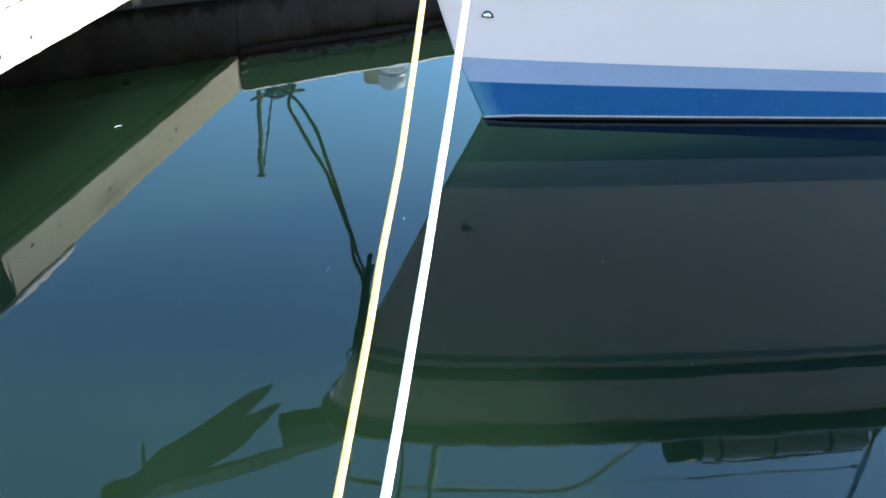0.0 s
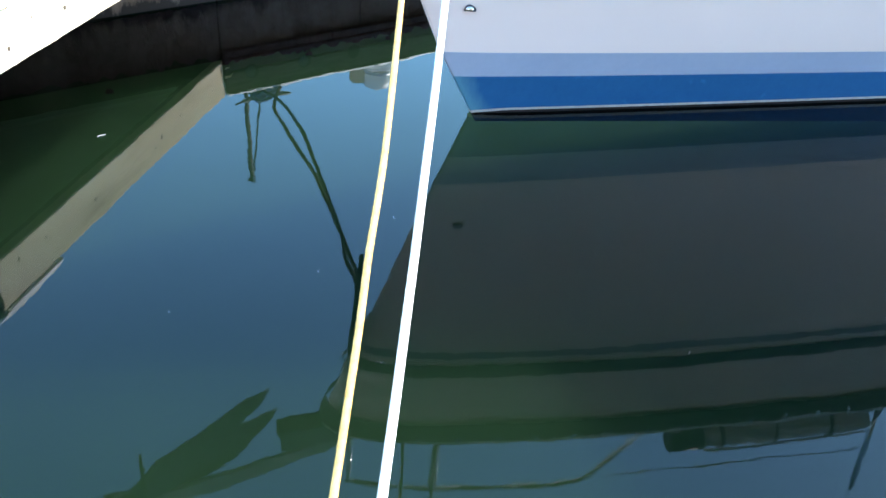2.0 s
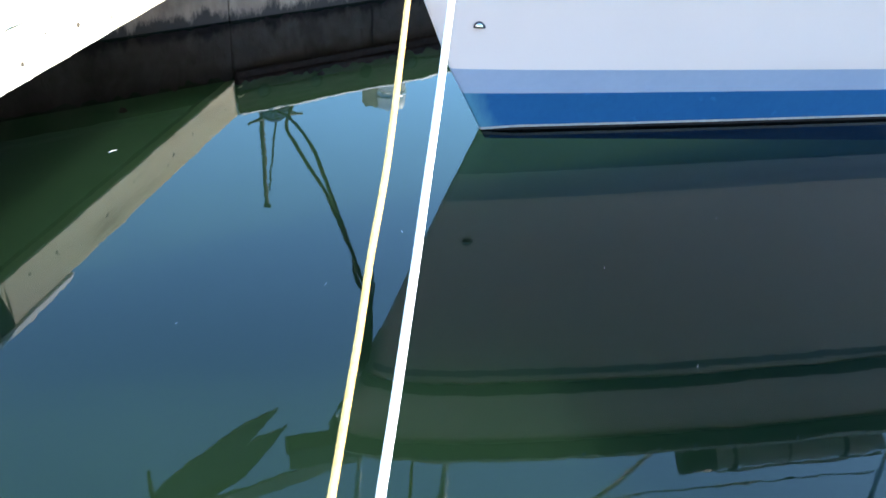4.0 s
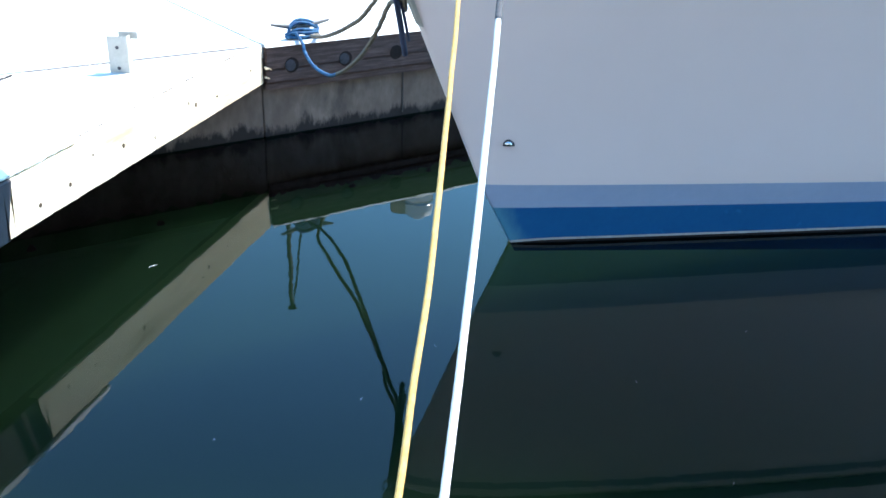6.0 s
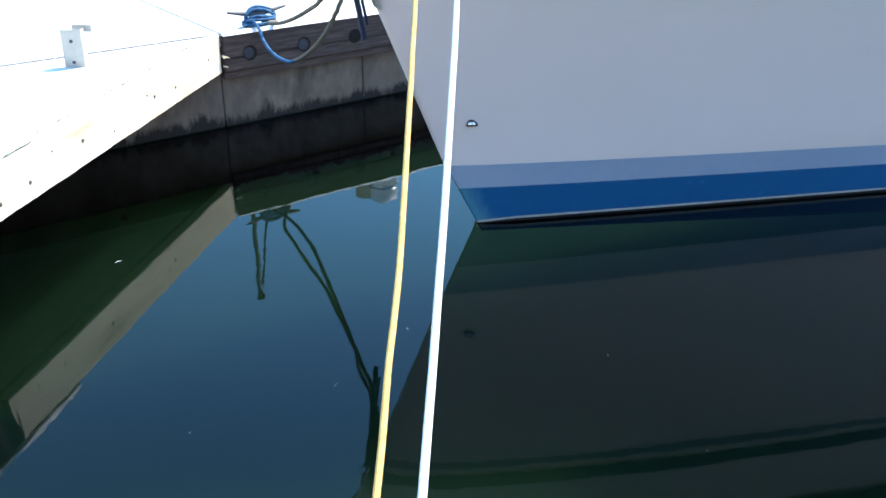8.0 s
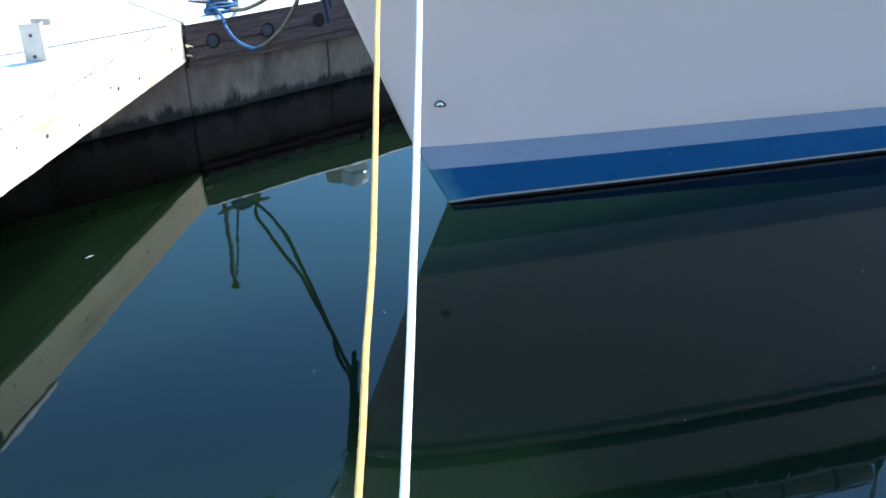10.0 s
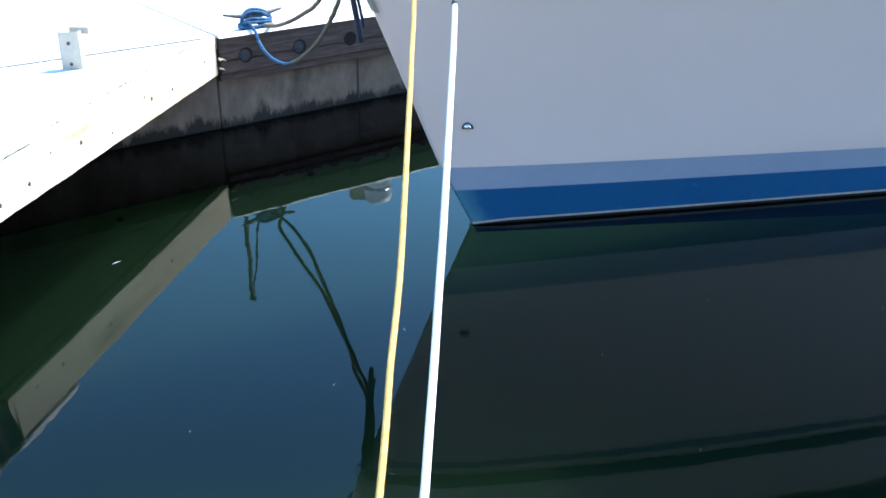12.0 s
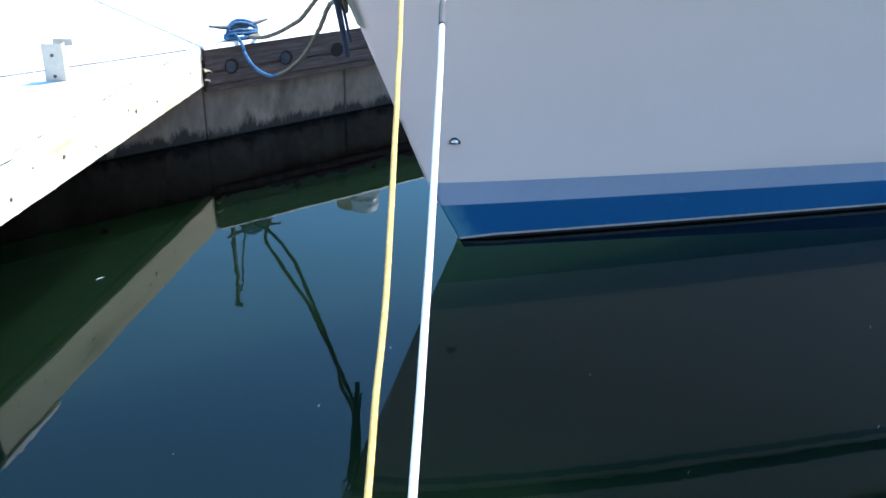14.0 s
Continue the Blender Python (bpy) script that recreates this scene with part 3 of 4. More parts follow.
hang = [local((-0.05, -0.03, 0.05), WA, CL), (-1.784, 4.74, 0.502), (-1.742, 4.66, 0.475), (-1.681, 4.575, 0.446), (-1.634, 4.52, 0.433), (-1.575, 4.45, 0.431), (-1.504, 4.368, 0.441), (-1.450, 4.308, 0.466)]
part("hanging_loop", sweep(smooth_path(hang, 60), 0.0085, 10, 3, 0.05, 0.06), M_BLUEROPE, wrap, smooth=True)

RING = Vector((-0.917, 3.360, 1.10))
lines = empty("bow_mooring_line", (0, 0, 0), "grey-brown rope running slack from the cleat up to the bow", "rope")
NEAR_EYE = [(-0.986, 3.7, 0.928), (-0.932, 3.55, 0.944), (-0.904, 3.42, 1.015), RING]
part("upper_line", sweep(smooth_path([local((0.085, -0.042, 0.021), WA, CL), (-1.705, 4.668, 0.556), (-1.587, 4.507, 0.593), (-1.465, 4.374, 0.65), (-1.355, 4.269, 0.716), (-1.279, 4.171, 0.77),
                                      (-1.151, 4.032, 0.902), (-1.085, 3.88, 0.945), *NEAR_EYE], 140), 0.0095, 8, 3, 0.055), M_OLIVE, lines, smooth=True)
part("lower_line", sweep(smooth_path([(-1.450, 4.308, 0.466), (-1.404, 4.263, 0.494), (-1.333, 4.163, 0.549), (-1.258, 4.061, 0.615), (-1.191, 3.982, 0.69), (-1.12, 3.90, 0.79),
                                      (-1.056, 3.845, 0.90), *[Vector(p) + Vector((0.016, 0, -0.012)) for p in NEAR_EYE]], 140), 0.0095, 8, 3, 0.055), M_OLIVE, lines, smooth=True)

# white dock box on the side dock
dbox = empty("dock_box", (-4.58, 5.62, TOP), "white plastic dock storage box with a hinged lid", "box")
part("body", box(-0.55, 0.55, -0.30, 0.30, 0.0, 0.42, 0.02), M_PLASTIC, dbox)
part("lid", box(-0.58, 0.565, -0.33, 0.33, 0.425, 0.56, 0.03), M_PLASTIC, dbox)
for z in (0.12, 0.30):
    bm = lathe([(0.008, 0), (0.008, 0.004), (0.003, 0.006)], 10)
    bm.transform(Matrix.Translation((0.55, -0.2, z)) @ Matrix.Rotation(radians(90), 4, "Y"))
    part("rivet", bm, M_BOLT, dbox)
dbox.rotation_euler = (0, 0, radians(6))

# pedestal, pole and piling behind
ped = empty("power_pedestal", on_wall(1.86, 1.42, TOP), "tan and white dock power pedestal", "pedestal")
part("body", box(-0.21, -0.02, -0.08, 0.08, 0.0, 0.80, 0.02), M_TAN, ped)
part("hood", lathe([(0.085, 0.0), (0.09, 0.50), (0.115, 0.53), (0.12, 0.74), (0.11, 0.80), (0.03, 0.84)], 20), M_KERB, ped, "glossy white rounded hood", smooth=True)
for z in (0.20, 0.66):
    part("band", lathe([(0.122, z), (0.127, z + 0.02), (0.122, z + 0.04)], 20), M_STEEL, ped, "bright steel band", smooth=True)
part("socket", box(-0.17, -0.06, -0.10, -0.082, 0.42, 0.56, 0.008), M_DARKGREY, ped)
ped.rotation_euler = (0, 0, WA - radians(42))

MAST = Vector((-9.45, 23.15, 0))
yacht = empty("sailing_yacht", MAST, "distant sailing yacht with a bare dark mast", "boat")
part("mast", sweep([Vector((0, 0, 0.9)), Vector((0.02, 0, 6)), Vector((0, 0, 11.35))], 0.065, 10), M_PILE, yacht, smooth=True)
part("masthead", box(-0.10, 0.12, -0.05, 0.05, 11.33, 11.46, 0.02), M_PILE, yacht)
part("forestay", sweep([Vector((0.1, 0, 11.0)), Vector((0.75, 0, 6.0)), Vector((1.45, 0, 1.0))], 0.03, 6), M_PILE, yacht)
bm = bmesh.new()
loops = []
for z, k in ((-0.3, 0.6), (0.0, 0.85), (0.9, 1.0)):
    us = [i / 14 for i in range(15)]
    loops.append([bm.verts.new(((u - 0.6) * 7.5, sg * 1.1 * k * math.sin(math.pi * (0.08 + 0.9 * u)) ** 0.6, z)) for sg, uu in ((1, us), (-1, us[::-1])) for u in uu])
for a, c in zip(loops, loops[1:]):
    for i in range(len(a)):
        j = (i + 1) % len(a)
        bm.faces.new((a[i], a[j], c[j], c[i]))
bm.faces.new(loops[-1])
part("hull", bm, M_GREYHULL, yacht)
piling = empty("piling", (-3.22, 7.04, -1.9), "dark wet timber piling behind the dock", "piling")
part("shaft", lathe([(0.070, -1.3), (0.068, 1.0), (0.066, 2.0), (0.062, 2.9), (0.05, 2.95)], 20), M_PILE, piling, smooth=True)


# ---- the white boat ----
BC = Vector((0.86, 0.51, 0)).normalized()          # aft along its middle
BN = Vector((BC.y, -BC.x, 0))                      # to the near side


def stem(z):
    if z < 0.283:
        k = max(z, -1.1) / 0.283
        return Vector((-0.486 - 0.116 * k, 3.64 - 0.110 * k, z))
    return Vector((-0.602 - 0.368 * (z - 0.283), 3.53 - 0.175 * (z - 0.283), z))


def draught(s):
    return min(1.1, 0.045 + 0.12 * s)


def half_beam(s, z):
    s = max(s, 0.0)
    low, high = 0.172 * s ** 0.95, 0.35 * s ** 0.55
    if z >= 0:
        w = (z / 1.05) ** 1.6
        wide = low + w * (high - low)
        return (wide if wide < 1.0 else 1.0 + 0.75 * math.tanh((wide - 1.0) / 0.75)) + 0.011
    low = low if low < 1.0 else 1.0 + 0.6 * math.tanh((low - 1.0) / 0.6)
    draft = draught(s)
    return max(0.0, (low + 0.011) * (1 - (z / -draft) ** 2))


def sheer(s):
    return 1.455 - 0.03 * min(1, s / 0.7) + 0.008 * max(0, s - 1)


STATIONS = [0.0, 0.006, 0.015, 0.03, 0.05, 0.08, 0.12, 0.17, 0.23, 0.3, 0.4, 0.5, 0.65, 0.8, 1.0, 1.25, 1.5, 1.8, 2.1, 2.5, 3.0, 3.5, 4.2, 5.0, 6.0, 7.5, 9.0, 10.5]


def skin(z_low, z_top, rows=4, proud=0.0, start=0.0, ends=True):
    """A band of the hull between two heights (functions of the way aft), both sides, closed over the stem and the stern."""
    bm = bmesh.new()
    loops = []
    stations = [s for s in STATIONS if s >= start]
    for j in range(rows + 1):
        loop = []
        for sgn, ss in ((-1, stations[::-1]), (1, stations)):
            for s in ss:
                z = z_low(s) + (z_top(s) - z_low(s)) * j / rows
                loop.append(bm.verts.new(stem(z) + BC * (s - proud) + BN * sgn * (half_beam(s, z) + proud)))
        loops.append(loop)
    for a, b in zip(loops, loops[1:]):
        n = len(a)
        for k in range(n if ends else n - 1):
            bm.faces.new((a[k], a[(k + 1) % n], b[(k + 1) % n], b[k]))
    return bm


boat = empty("moored_boat", stem(0.0), "white fibreglass boat with blue boot stripes moored at the dock", "boat")
boat.matrix_world = Matrix.Identity(4)
flat = lambda z: (lambda s: z)
stripe_top = lambda s: 0.284 - 0.019 * min(s, 3.0)
blue_top = lambda s: 0.174 - 0.014 * min(s, 3.0)
hull = part("hull_side", skin(stripe_top, flat(1.036), 14), M_HULL, boat, "glossy white hull side", smooth=True)
part("pale_stripe", skin(blue_top, stripe_top, 3), M_PALEBLUE, boat, "pale blue upper boot stripe", smooth=True)
scum_low = lambda s: 0.004 + 0.009 * min(1.0, s / 0.15)
part("blue_stripe", skin(lambda s: scum_low(s) + 0.010, blue_top, 4), M_BLUE, boat, "bright blue lower boot stripe", smooth=True)
part("waterline_scum", skin(scum_low, lambda s: scum_low(s) + 0.011, 1, 0.002), M_SCUM, boat, "pale line of dried scum", smooth=True)
part("bottom", skin(lambda s: -0.98 * draught(s), lambda s: scum_low(s) + 0.001, 10), M_ANTIFOUL, boat, "dark antifouled bottom below the waterline", smooth=True)
part("pinstripe", skin(flat(1.034), flat(1.064), 1, 0.001), M_THIN, boat, "slate blue pinstripe", smooth=True)
part("white_band", skin(flat(1.062), flat(1.092), 1), M_HULL, boat, smooth=True)
part("rub_band", skin(flat(1.090), flat(1.140), 3, 0.008), M_NAVY, boat, "navy blue rub band", smooth=True)
part("bulwark", skin(flat(1.138), lambda s: sheer(s) - 0.075, 6), M_HULL, boat, "white bulwark", smooth=True)
part("dark_band", skin(lambda s: sheer(s) - 0.085, lambda s: sheer(s) - 0.01, 3, 0.016), M_DARKGREY, boat, "dark grey band below the toe rail", smooth=True)
part("toe_rail", skin(lambda s: sheer(s) - 0.012, lambda s: sheer(s) + 0.012, 1, 0.006), M_PLASTIC, boat, smooth=True)
bm = bmesh.new()
ring = []
for sgn, ss in ((-1, STATIONS[::-1]), (1, STATIONS)):
    for s in ss:
        z = sheer(s)
        ring.append(bm.verts.new(stem(z) + BC * s + BN * sgn * half_beam(s, z) + Vector((0, 0, 0.005))))
bm.faces.new(ring)
part("foredeck", bm, M_PLASTIC, boat, "white foredeck")
# unseen cabin added aft so that its shade falls on the water beside the boat
house = part("shade_house", bmesh.new(), M_PLASTIC, boat, "unseen white cabin with dark windows, added to shade the water")
HOUSE = Matrix(((BC.x, BN.x, 0, 0), (BC.y, BN.y, 0, 0), (0, 0, 1, 0), (0, 0, 0, 1)))
house.matrix_world = Matrix.Translation(Vector((stem(1.45).x, stem(1.45).y, 0))) @ HOUSE
bm = bmesh.new()
ring = [[bm.verts.new((x, y * k, z)) for x, y in ((x0, -0.95), (9.3, -1.15), (9.3, 1.15), (x0, 0.95))] for x0, z, k in ((4.7, 1.44, 1.0), (4.8, 2.35, 1.0), (5.05, 3.3, 0.96), (5.1, 5.5, 0.92))]
for a, b in zip(ring, ring[1:]):
    for k in range(4):
        bm.faces.new((a[k], a[(k + 1) % 4], b[(k + 1) % 4], b[k]))
bm.faces.new(ring[-1])
bmesh.ops.bevel(bm, geom=bm.edges[:], offset=0.03, segments=2, affect="EDGES")
bm.to_mesh(house.data)
bm.free()
part("roof", box(4.98, 9.4, -1.12, 1.12, 5.5, 5.57, 0.03), M_PLASTIC, house)
for k in range(4):
    for y in (-1.075, 1.075):
        part("side_window", box(5.3 + 0.95 * k, 6.1 + 0.95 * k, y - 0.03, y + 0.03, 2.55, 3.15, 0.02), M_DARKGREY, house, "dark side window")

# fastenings along the dark band below the toe rail
for k in range(16):
    s = 0.35 + 0.17 * k
    z = sheer(s) - 0.02
    bm = lathe([(0.011, 0), (0.010, 0.005), (0.005, 0.007)], 8)
    bm.transform(Matrix.Translation(stem(z) + BC * (s - 0.016) + BN * (half_beam(s, z) + 0.015)) @ Vector((BN.x, BN.y, 0)).to_track_quat("Z", "Y").to_matrix().to_4x4())
    part("rail_screw", bm, M_STEEL, boat)


def hull_point(s, z, out=0.0):
    return stem(z) + BC * s + BN * (half_beam(s, z) + out)


# through-hull drain
fz = 0.455
fs = 0.155
half = [(0.029 * math.cos(a) * (1 + 0.25 * (a < 0.6)), 0.034 * math.sin(a)) for a in [math.pi * k / 14 for k in range(15)]]
drain = part("drain_fitting", prism([(0.037, -0.007), *half, (-0.031, -0.007)], 0.0, 0.006, 0.002), M_BOLT, boat, "small clamshell drain cover with a dark rim")
side_n = (BN + Vector((-BC.x, -BC.y, 0)) * 0.32 + Vector((0, 0, -0.15))).normalized()
drain.matrix_world = Matrix.Translation(hull_point(fs, fz, 0.004)) @ side_n.to_track_quat("Z", "Y").to_matrix().to_4x4() @ Matrix.Diagonal((0.68, 0.68, 0.8, 1))
cowl = bmesh.new()
bmesh.ops.create_uvsphere(cowl, u_segments=18, v_segments=10, radius=0.024)
for v in list(cowl.verts):
    v.co.z = max(0.0, v.co.z * 0.6)
    v.co.y = max(0.0, v.co.y)
cw = part("cowl", cowl, M_STEEL, drain, "polished clamshell cowl", smooth=True)
cw.location = (0, 0.003, 0.005)

# stainless stem plate with ring and the hanging blue strap
plate = bmesh.new()
rows = []
for j in range(12):
    z = 0.905 + 0.30 * j / 11
    rows.append([plate.verts.new(stem(z) + BC * (s - 0.006) + BN * sg * (half_beam(s, z) + 0.004)) for s, sg in ((0.014, -1), (0.003, -1), (0.003, 1), (0.014, 1))])
for a, b in zip(rows, rows[1:]):
    for k in range(3):
        plate.faces.new((a[k], a[k + 1], b[k + 1], b[k]))
bmesh.ops.solidify(plate, geom=plate.faces[:], thickness=0.003)
part("stem_plate", plate, M_GALV, boat, "polished stainless stem plate")
eye = [RING + Vector((0.022 * math.cos(a) * BC.x - 0.012 * BC.x, 0.022 * math.cos(a) * BC.y - 0.012 * BC.y, 0.026 * math.sin(a))) for a in [2 * math.pi * k / 24 for k in range(25)]]
part("bow_eye", sweep(eye, 0.005, 8, caps=False), M_STEEL, boat, "stainless bow eye", smooth=True)
strap = empty("hanging_strap", (0, 0, 0), "dark blue strap hanging slack from the bow eye", "strap")
for dx, low, r in ((0.0, 0.745, 0.0115), (0.014, 0.80, 0.006)):
    foot = Vector((-0.936 + dx, 3.63, low))
    part("webbing", sweep(smooth_path([RING + Vector((dx, 0.005, -0.02)), RING.lerp(foot, 0.5) + Vector((dx / 2, 0.01, -0.01)), foot], 40), r, 8), M_NAVYROPE, strap, smooth=True)

# ---- bow roller, anchor, pulpit ----
BOW = Matrix(((BC.x, BN.x, 0, stem(1.46).x), (BC.y, BN.y, 0, stem(1.46).y), (0, 0, 1, 0), (0, 0, 0, 1)))  # x aft, y near side
roller = empty("bow_roller", (0, 0, 0), "grey metal bow roller on the stem head", "bow roller")
roller.matrix_world = BOW
for y in (-0.05, 0.05):
    part("cheek", box(-0.21, 0.20, y - 0.005, y + 0.005, 1.46, 1.57, 0.004), M_CAST, roller)
part("channel", box(-0.19, 0.20, -0.044, 0.044, 1.462, 1.472, 0.003), M_CAST, roller)
bm = lathe([(0.030, -0.042), (0.022, -0.015), (0.020, 0.0), (0.022, 0.015), (0.030, 0.042)], 18)
bm.transform(Matrix.Translation((-0.17, 0, 1.52)) @ Matrix.Rotation(radians(90), 4, "X"))
part("wheel", bm, M_DARKGREY, roller, smooth=True)

anchor = empty("anchor", (0, 0, 0), "galvanised plate anchor stowed over the bow roller", "anchor")
anchor.matrix_world = BOW
bm = bmesh.new()
pts = [(0.14, 1.60, 0.030), (-0.05, 1.64, 0.034), (-0.35, 1.70, 0.040), (-0.62, 1.745, 0.044), (-0.92, 1.76, 0.050)]
rings = [[bm.verts.new((x, y, z + h)) for y, h in ((-0.013, -d), (0.013, -d), (0.013, d), (-0.013, d))] for x, z, d in pts]
for a, b in zip(rings, rings[1:]):
    for k in range(4):
        bm.faces.new((a[k], a[(k + 1) % 4], b[(k + 1) % 4], b[k]))
bm.faces.new(rings[0][::-1])
bm.faces.new(rings[-1])
bmesh.ops.bevel(bm, geom=bm.edges[:], offset=0.004, segments=2, affect="EDGES")
part("shank", bm, M_GALV, anchor)


def fluke(outline, y0, lean):
    """A broad pointed plate in the plane of the keel, leaning outwards towards its tip."""
    bm = bmesh.new()
    tip = outline[0]
    bm.faces.new([bm.verts.new((x, y0 + lean * (1 - math.hypot(x - tip[0], z - tip[1]) / 0.85), z)) for x, z in outline])
    bmesh.ops.triangulate(bm, faces=bm.faces[:])
    bmesh.ops.solidify(bm, geom=bm.faces[:], thickness=0.016)
    return bm


part("fluke", fluke([(-0.238, 1.224), (-0.383, 1.276), (-0.60, 1.428), (-0.738, 1.514), (-0.82, 1.60), (-0.935, 1.70), (-0.84, 1.76), (-0.66, 1.66), (-0.47, 1.50), (-0.33, 1.335)], 0.015, 0.01),
     M_CAST, anchor)
part("fluke", fluke([(-0.20, 1.384), (-0.34, 1.43), (-0.48, 1.515), (-0.72, 1.66), (-0.86, 1.74), (-0.60, 1.74), (-0.40, 1.63), (-0.30, 1.52)], -0.03, 0.0), M_CAST, anchor)
part("crown", box(-1.02, -0.84, -0.05, 0.05, 1.69, 1.80, 0.02), M_CAST, anchor)
part("stock", rod((-0.82, -0.14, 1.60), (-0.82, 0.14, 1.60), 0.010), M_CAST, anchor, smooth=True)

pulpit = empty("bow_pulpit", (0, 0, 0), "stainless bow rail on the foredeck", "rail")


def deck_at(s, inset=0.05):
    z = sheer(s)
    return stem(z) + BC * s + BN * (half_beam(s, z) - inset)


top_rail = [deck_at(0.10) + Vector((0, 0, 0.34)), deck_at(0.35) + Vector((0, 0, 0.345)), deck_at(0.7) + Vector((0, 0, 0.35)), deck_at(1.05) + Vector((0, 0, 0.35)),
            deck_at(1.2) + Vector((0, 0, 0.26)), deck_at(1.42) + Vector((0, 0, 0.0))]
part("top_rail", sweep(smooth_path(top_rail, 50), 0.0125, 10), M_STEEL, pulpit, smooth=True)
for s, r in ((0.45, 0.020), (0.10, 0.0125)):
    part("post", rod(deck_at(s), deck_at(s) + Vector((-0.02, 0, 0.343)), r), M_STEEL, pulpit, smooth=True)
stanchion = empty("stanchion", (0, 0, 0), "stainless stanchion at the deck edge", "stanchion")
part("post", rod(deck_at(2.62), deck_at(2.62) + Vector((0, 0, 0.62)), 0.013), M_STEEL, stanchion, smooth=True)
bm = lathe([(0.045, 0), (0.045, 0.012), (0.02, 0.05), (0.016, 0.10)], 16)
bm.transform(Matrix.Translation(deck_at(2.62)))
part("socket", bm, M_CAST, stanchion, smooth=True)
life = [deck_at(2.62) + Vector((0, 0, 0.33)), deck_at(2.0) + Vector((0, 0, 0.31)), deck_at(1.12) + Vector((0, 0, 0.32))]
part("lifeline", sweep(smooth_path(life, 30), 0.004, 6), M_STEEL, stanchion, smooth=True)

roll = empty("rolled_canvas", (0, 0, 0), "rolled tan canvas lashed along the deck edge", "canvas")
path = [deck_at(u, 0.06) + Vector((0, 0, 0.122)) for u in (1.56, 1.9, 2.2, 2.56)]
part("roll", sweep(smooth_path(path, 60), lambda u: 0.060 + 0.006 * math.sin(u * 23) * math.sin(u * 9), 14, 1, 0.5, 0.05), M_CANVAS, roll, smooth=True)
part("end_cap", sweep([path[0] - (path[1] - path[0]).normalized() * 0.03, path[0] + (path[1] - path[0]).normalized() * 0.12], 0.068, 14), M_DARKGREY, roll, smooth=True)
# white cords added to draw the roll's sunlit upper rim
cord = smooth_path([p + Vector((0.012, -0.048, 0.052)) for p in path], 60)
part("bright_rim_cord", sweep([p + Vector((0, 0, 0.006 * noise.noise((k * 0.35, 2, 0)))) for k, p in enumerate(cord)][8:], 0.007, 8), M_WHITEROPE, roll, "added white cord drawing the sunlit rim of the canvas", smooth=True)
part("bright_rim_strand", sweep([p + Vector((0.0, -0.02, 0.075 + 0.012 * noise.noise((k * 0.5, 5, 0)))) for k, p in enumerate(cord)][6:24], 0.005, 8), M_WHITEROPE, roll, smooth=True)
for u in (12, 30, 48):
    q = smooth_path(path, 60)
    part("lashing", sweep([q[u], q[u + 1]], 0.068, 14), M_NAVYROPE, roll, smooth=True)
    part("chock", rod(q[u] - Vector((0, 0, 0.13)), q[u] - Vector((0, 0, 0.05)), 0.018), M_PLASTIC, roll)


# ---- the two lines from the boat's deck edge to the dock under the camera ----
def line_path(a, b, sag, bow, wob, seed, n=210):
    a, b = Vector(a), Vector(b)
    out = []
    for k in range(n + 1):
        u = k / n
        p = a.lerp(b, u)
        p.z -= sag * 4 * u * (1 - u)
        p.x += bow * 4 * u * (1 - u) + wob * (noise.noise((u * 5, seed, 0)) + 0.5 * noise.noise((u * 13, seed, 1)))
        p.z += wob * 0.5 * noise.noise((u * 6, seed, 4))
        out.append(p)
    return out


WA_TOP, WA_END = (-0.495, 3.25, 1.462), (-0.190, 0.97, 0.535)
YA_TOP, YA_END = (-0.641, 3.25, 1.462), (-0.259, 0.97, 0.535)
white = empty("white_mooring_line", (0, 0, 0), "white braided mooring line with a dark whipped mark", "rope")
wp = line_path(WA_TOP, WA_END, 0.0, 0.013, 0.0012, 3)
part("line", sweep(wp, 0.0076, 12, 3, 0.03, 0.03), M_WHITEROPE, white, smooth=True)
part("whipping", sweep(wp[66:76], 0.0090, 12, 3, 0.02, 0.05), M_TAPE, white, "dark whipping twine", smooth=True)
yellow = empty("yellow_mooring_line", (0, 0, 0), "yellow braided mooring line drawn nearly taut", "rope")
part("line", sweep(line_path(YA_TOP, YA_END, 0.0, 0.0256, 0.004, 11), 0.0064, 12, 3, 0.03, 0.04), M_YELROPE, yellow, smooth=True)

# dock under the camera, on which the lines end
near = empty("near_dock", (0, -0.5, TOP), "concrete floating dock finger with timber edge", "dock")
near.matrix_world = Matrix.Identity(4)
part("deck_panel", box(-0.48, 0.9, -2.0, 0.93, TOP - 0.075, TOP, 0.008), M_DECK, near)
part("float", box(-0.45, 0.87, -1.9, 0.86, -0.32, TOP - 0.08, 0.01), M_CONC, near)
part("wale", box(-0.48, 0.9, 0.932, 0.965, 0.28, TOP - 0.08, 0.006), M_TIMBER, near)
cleat("dock_cleat", (-0.225, 0.87, TOP), 0.0, 0.30, M_CAST, "dark cast iron dock cleat holding two mooring lines")

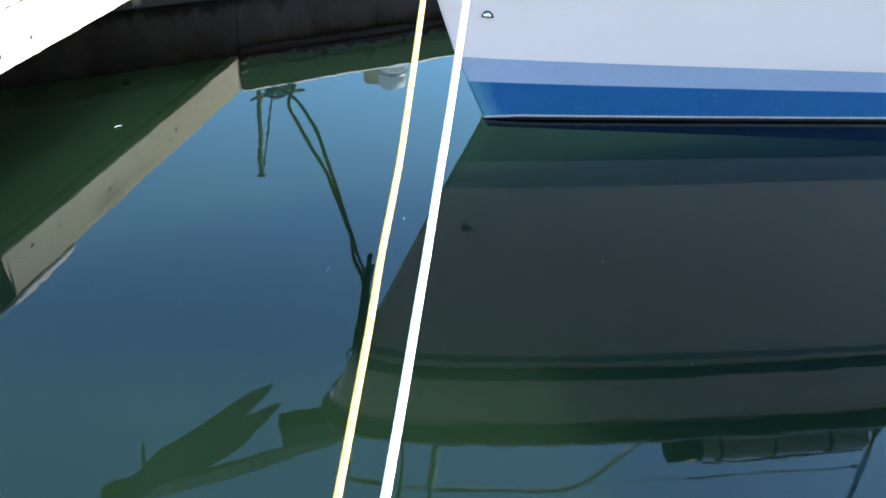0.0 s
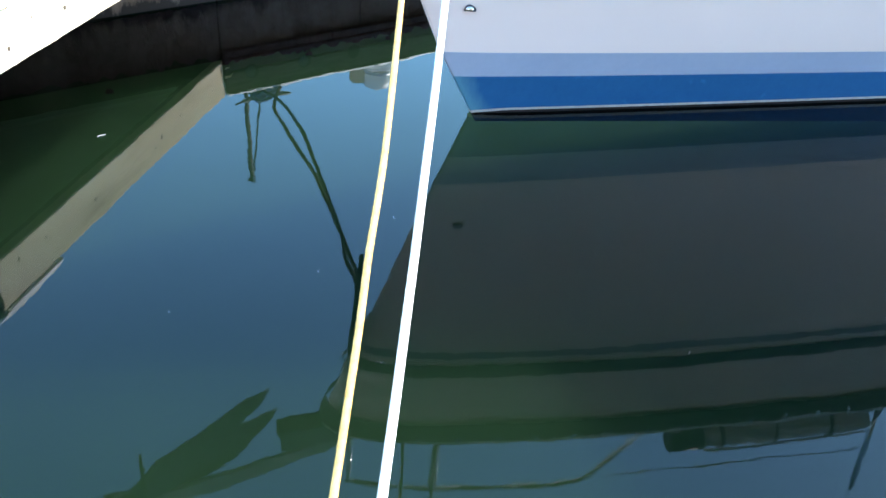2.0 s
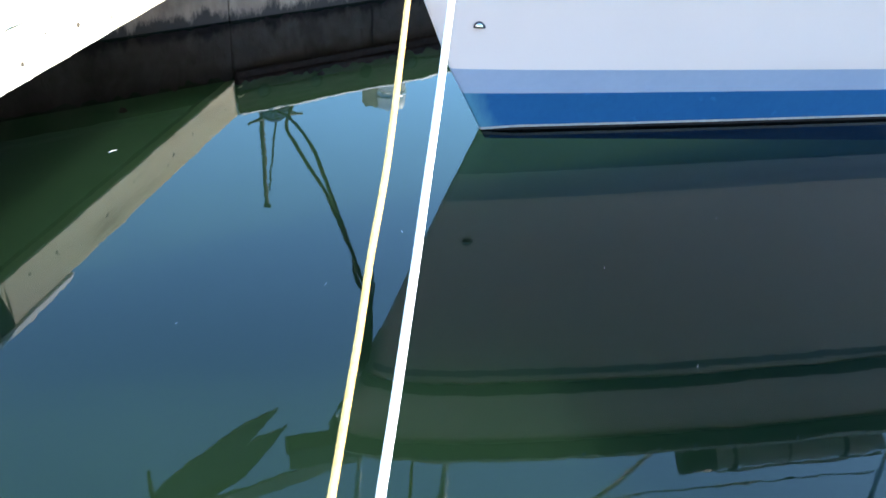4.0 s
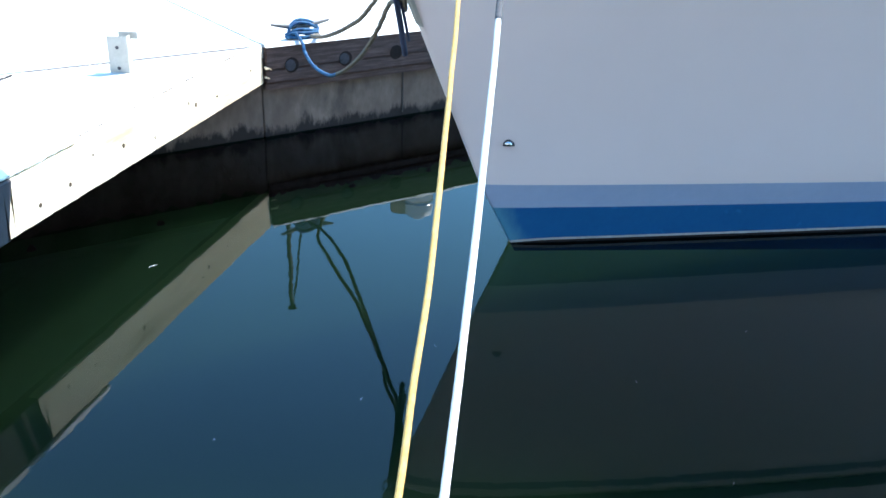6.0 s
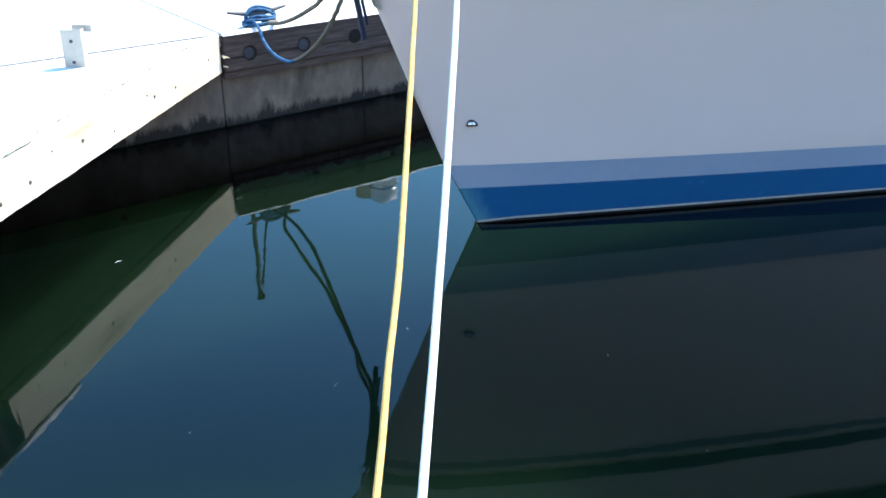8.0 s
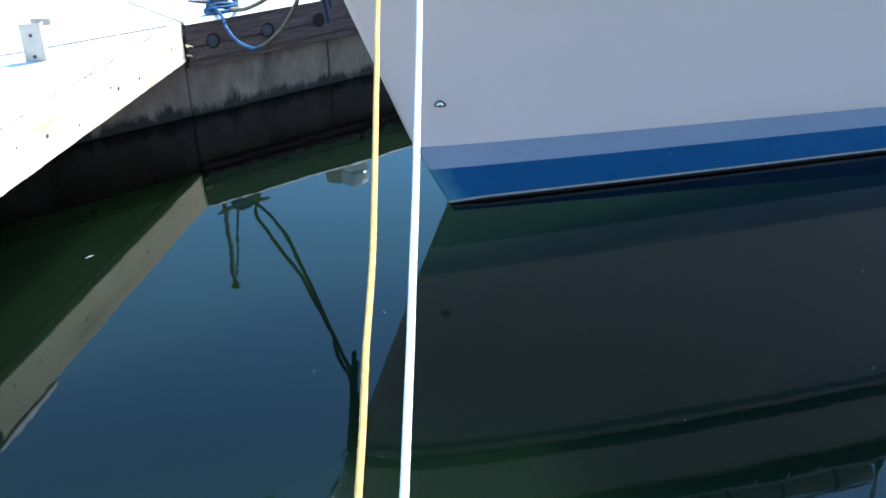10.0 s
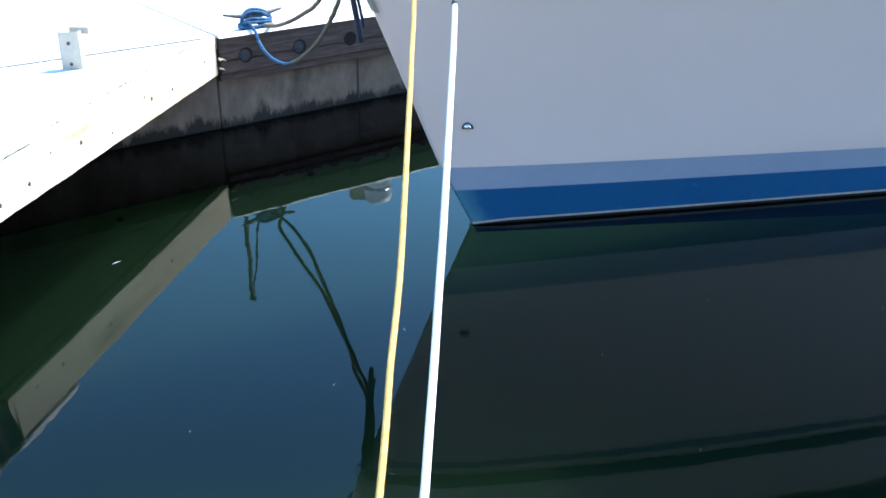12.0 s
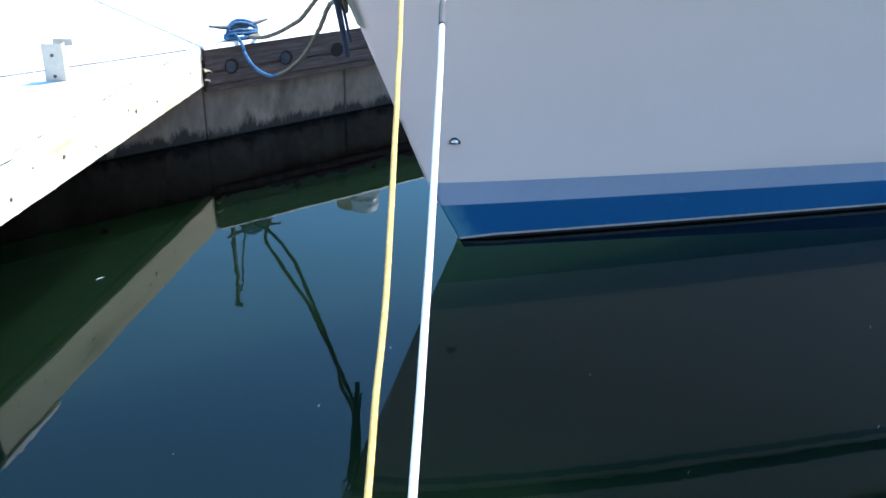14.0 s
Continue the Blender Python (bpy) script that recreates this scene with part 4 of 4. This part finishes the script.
# ---- neighbouring boats beyond the dock ----
def neighbour(at, angle, length, beam, height, label, paint):
    b = empty("neighbour_boat", at, label, "boat", "boats beyond the dock")
    bm = bmesh.new()
    loops = []
    for z, k in ((-0.35, 0.7), (0.0, 0.93), (0.25, 0.97), (0.7, 1.0), (height, 1.03)):
        loop = []
        for sgn in (1, -1):
            us = [i / 16 for i in range(17)]
            for u in (us if sgn > 0 else us[::-1]):
                w = beam / 2 * k * math.sin(math.pi * min(1, 0.12 + u * 0.9)) ** 0.45
                loop.append(bm.verts.new(((u - 0.5) * length, sgn * w, z)))
        loops.append(loop)
    for a, c in zip(loops, loops[1:]):
        for i in range(len(a)):
            j = (i + 1) % len(a)
            bm.faces.new((a[i], a[j], c[j], c[i]))
    bm.faces.new(loops[-1])
    part("hull", bm, paint, b, smooth=False)
    part("rub_strake", box(-length * 0.42, length * 0.42, -beam / 2 * 1.06, -beam / 2 * 0.99, height - 0.14, height - 0.06, 0.01), M_DARKGREY, b)
    b.rotation_euler = (0, 0, angle)
    return b


neighbour(on_wall(-4.4, 3.9, 0), WA, 8.0, 2.4, 1.15, "grey-blue boat hull lying beyond the dock", M_GREYHULL)
neighbour(on_wall(4.3, 3.9, 0), WA, 8.6, 2.4, 1.15, "grey-blue boat hull lying beyond the dock", M_GREYHULL)
# unseen white hull behind the camera, added as a sunlit reflector
neighbour((-5.0, -4.6, 0), radians(4), 9.0, 3.0, 1.9, "unseen white boat hull added to bounce sunlight onto the moored boat", M_PLASTIC)


# unseen plain wall added behind the camera; closes the harbour, bounces warm light
tagged(part("wall_south", box(-40, 40, -11.5, -11.0, -4.0, 7.5, 0.02), M_QUAY), "unseen plain warm grey wall added to close the harbour and bounce light", "wall", kind="structure")


# ---- bits afloat on the water ----
def feather(at, angle, length):
    bm = sweep(smooth_path([(-length, 0, 0.001), (-length * 0.3, length * 0.25, 0.004), (length * 0.5, length * 0.2, 0.006), (length, -length * 0.2, 0.012)], 14),
               lambda u: length * (0.03 + 0.09 * math.sin(math.pi * u)), 6)
    for v in bm.verts:
        v.co.z = max(0.0005, v.co.z * 0.8)
    ob = part("feather", bm, M_PLASTIC, smooth=True)
    ob.matrix_world = Matrix.Translation(at) @ Matrix.Rotation(angle, 4, "Z")
    return tagged(ob, "small curled white feather afloat on the water", "feather", "bits afloat on the water")


for x, y, a, ln in ((-1.757, 3.02, 0.6, 0.016), (0.075, 2.67, 2.0, 0.004), (0.426, 3.103, 0.3, 0.003), (0.912, 2.532, 1.2, 0.005), (1.028, 3.155, 2.4, 0.004),
                    (-0.72, 2.35, 1.0, 0.004), (-1.05, 2.05, 0.2, 0.003), (-0.58, 2.72, 2.7, 0.004), (0.35, 2.22, 0.9, 0.003)):
    feather((x, y, 0.0), a, ln)
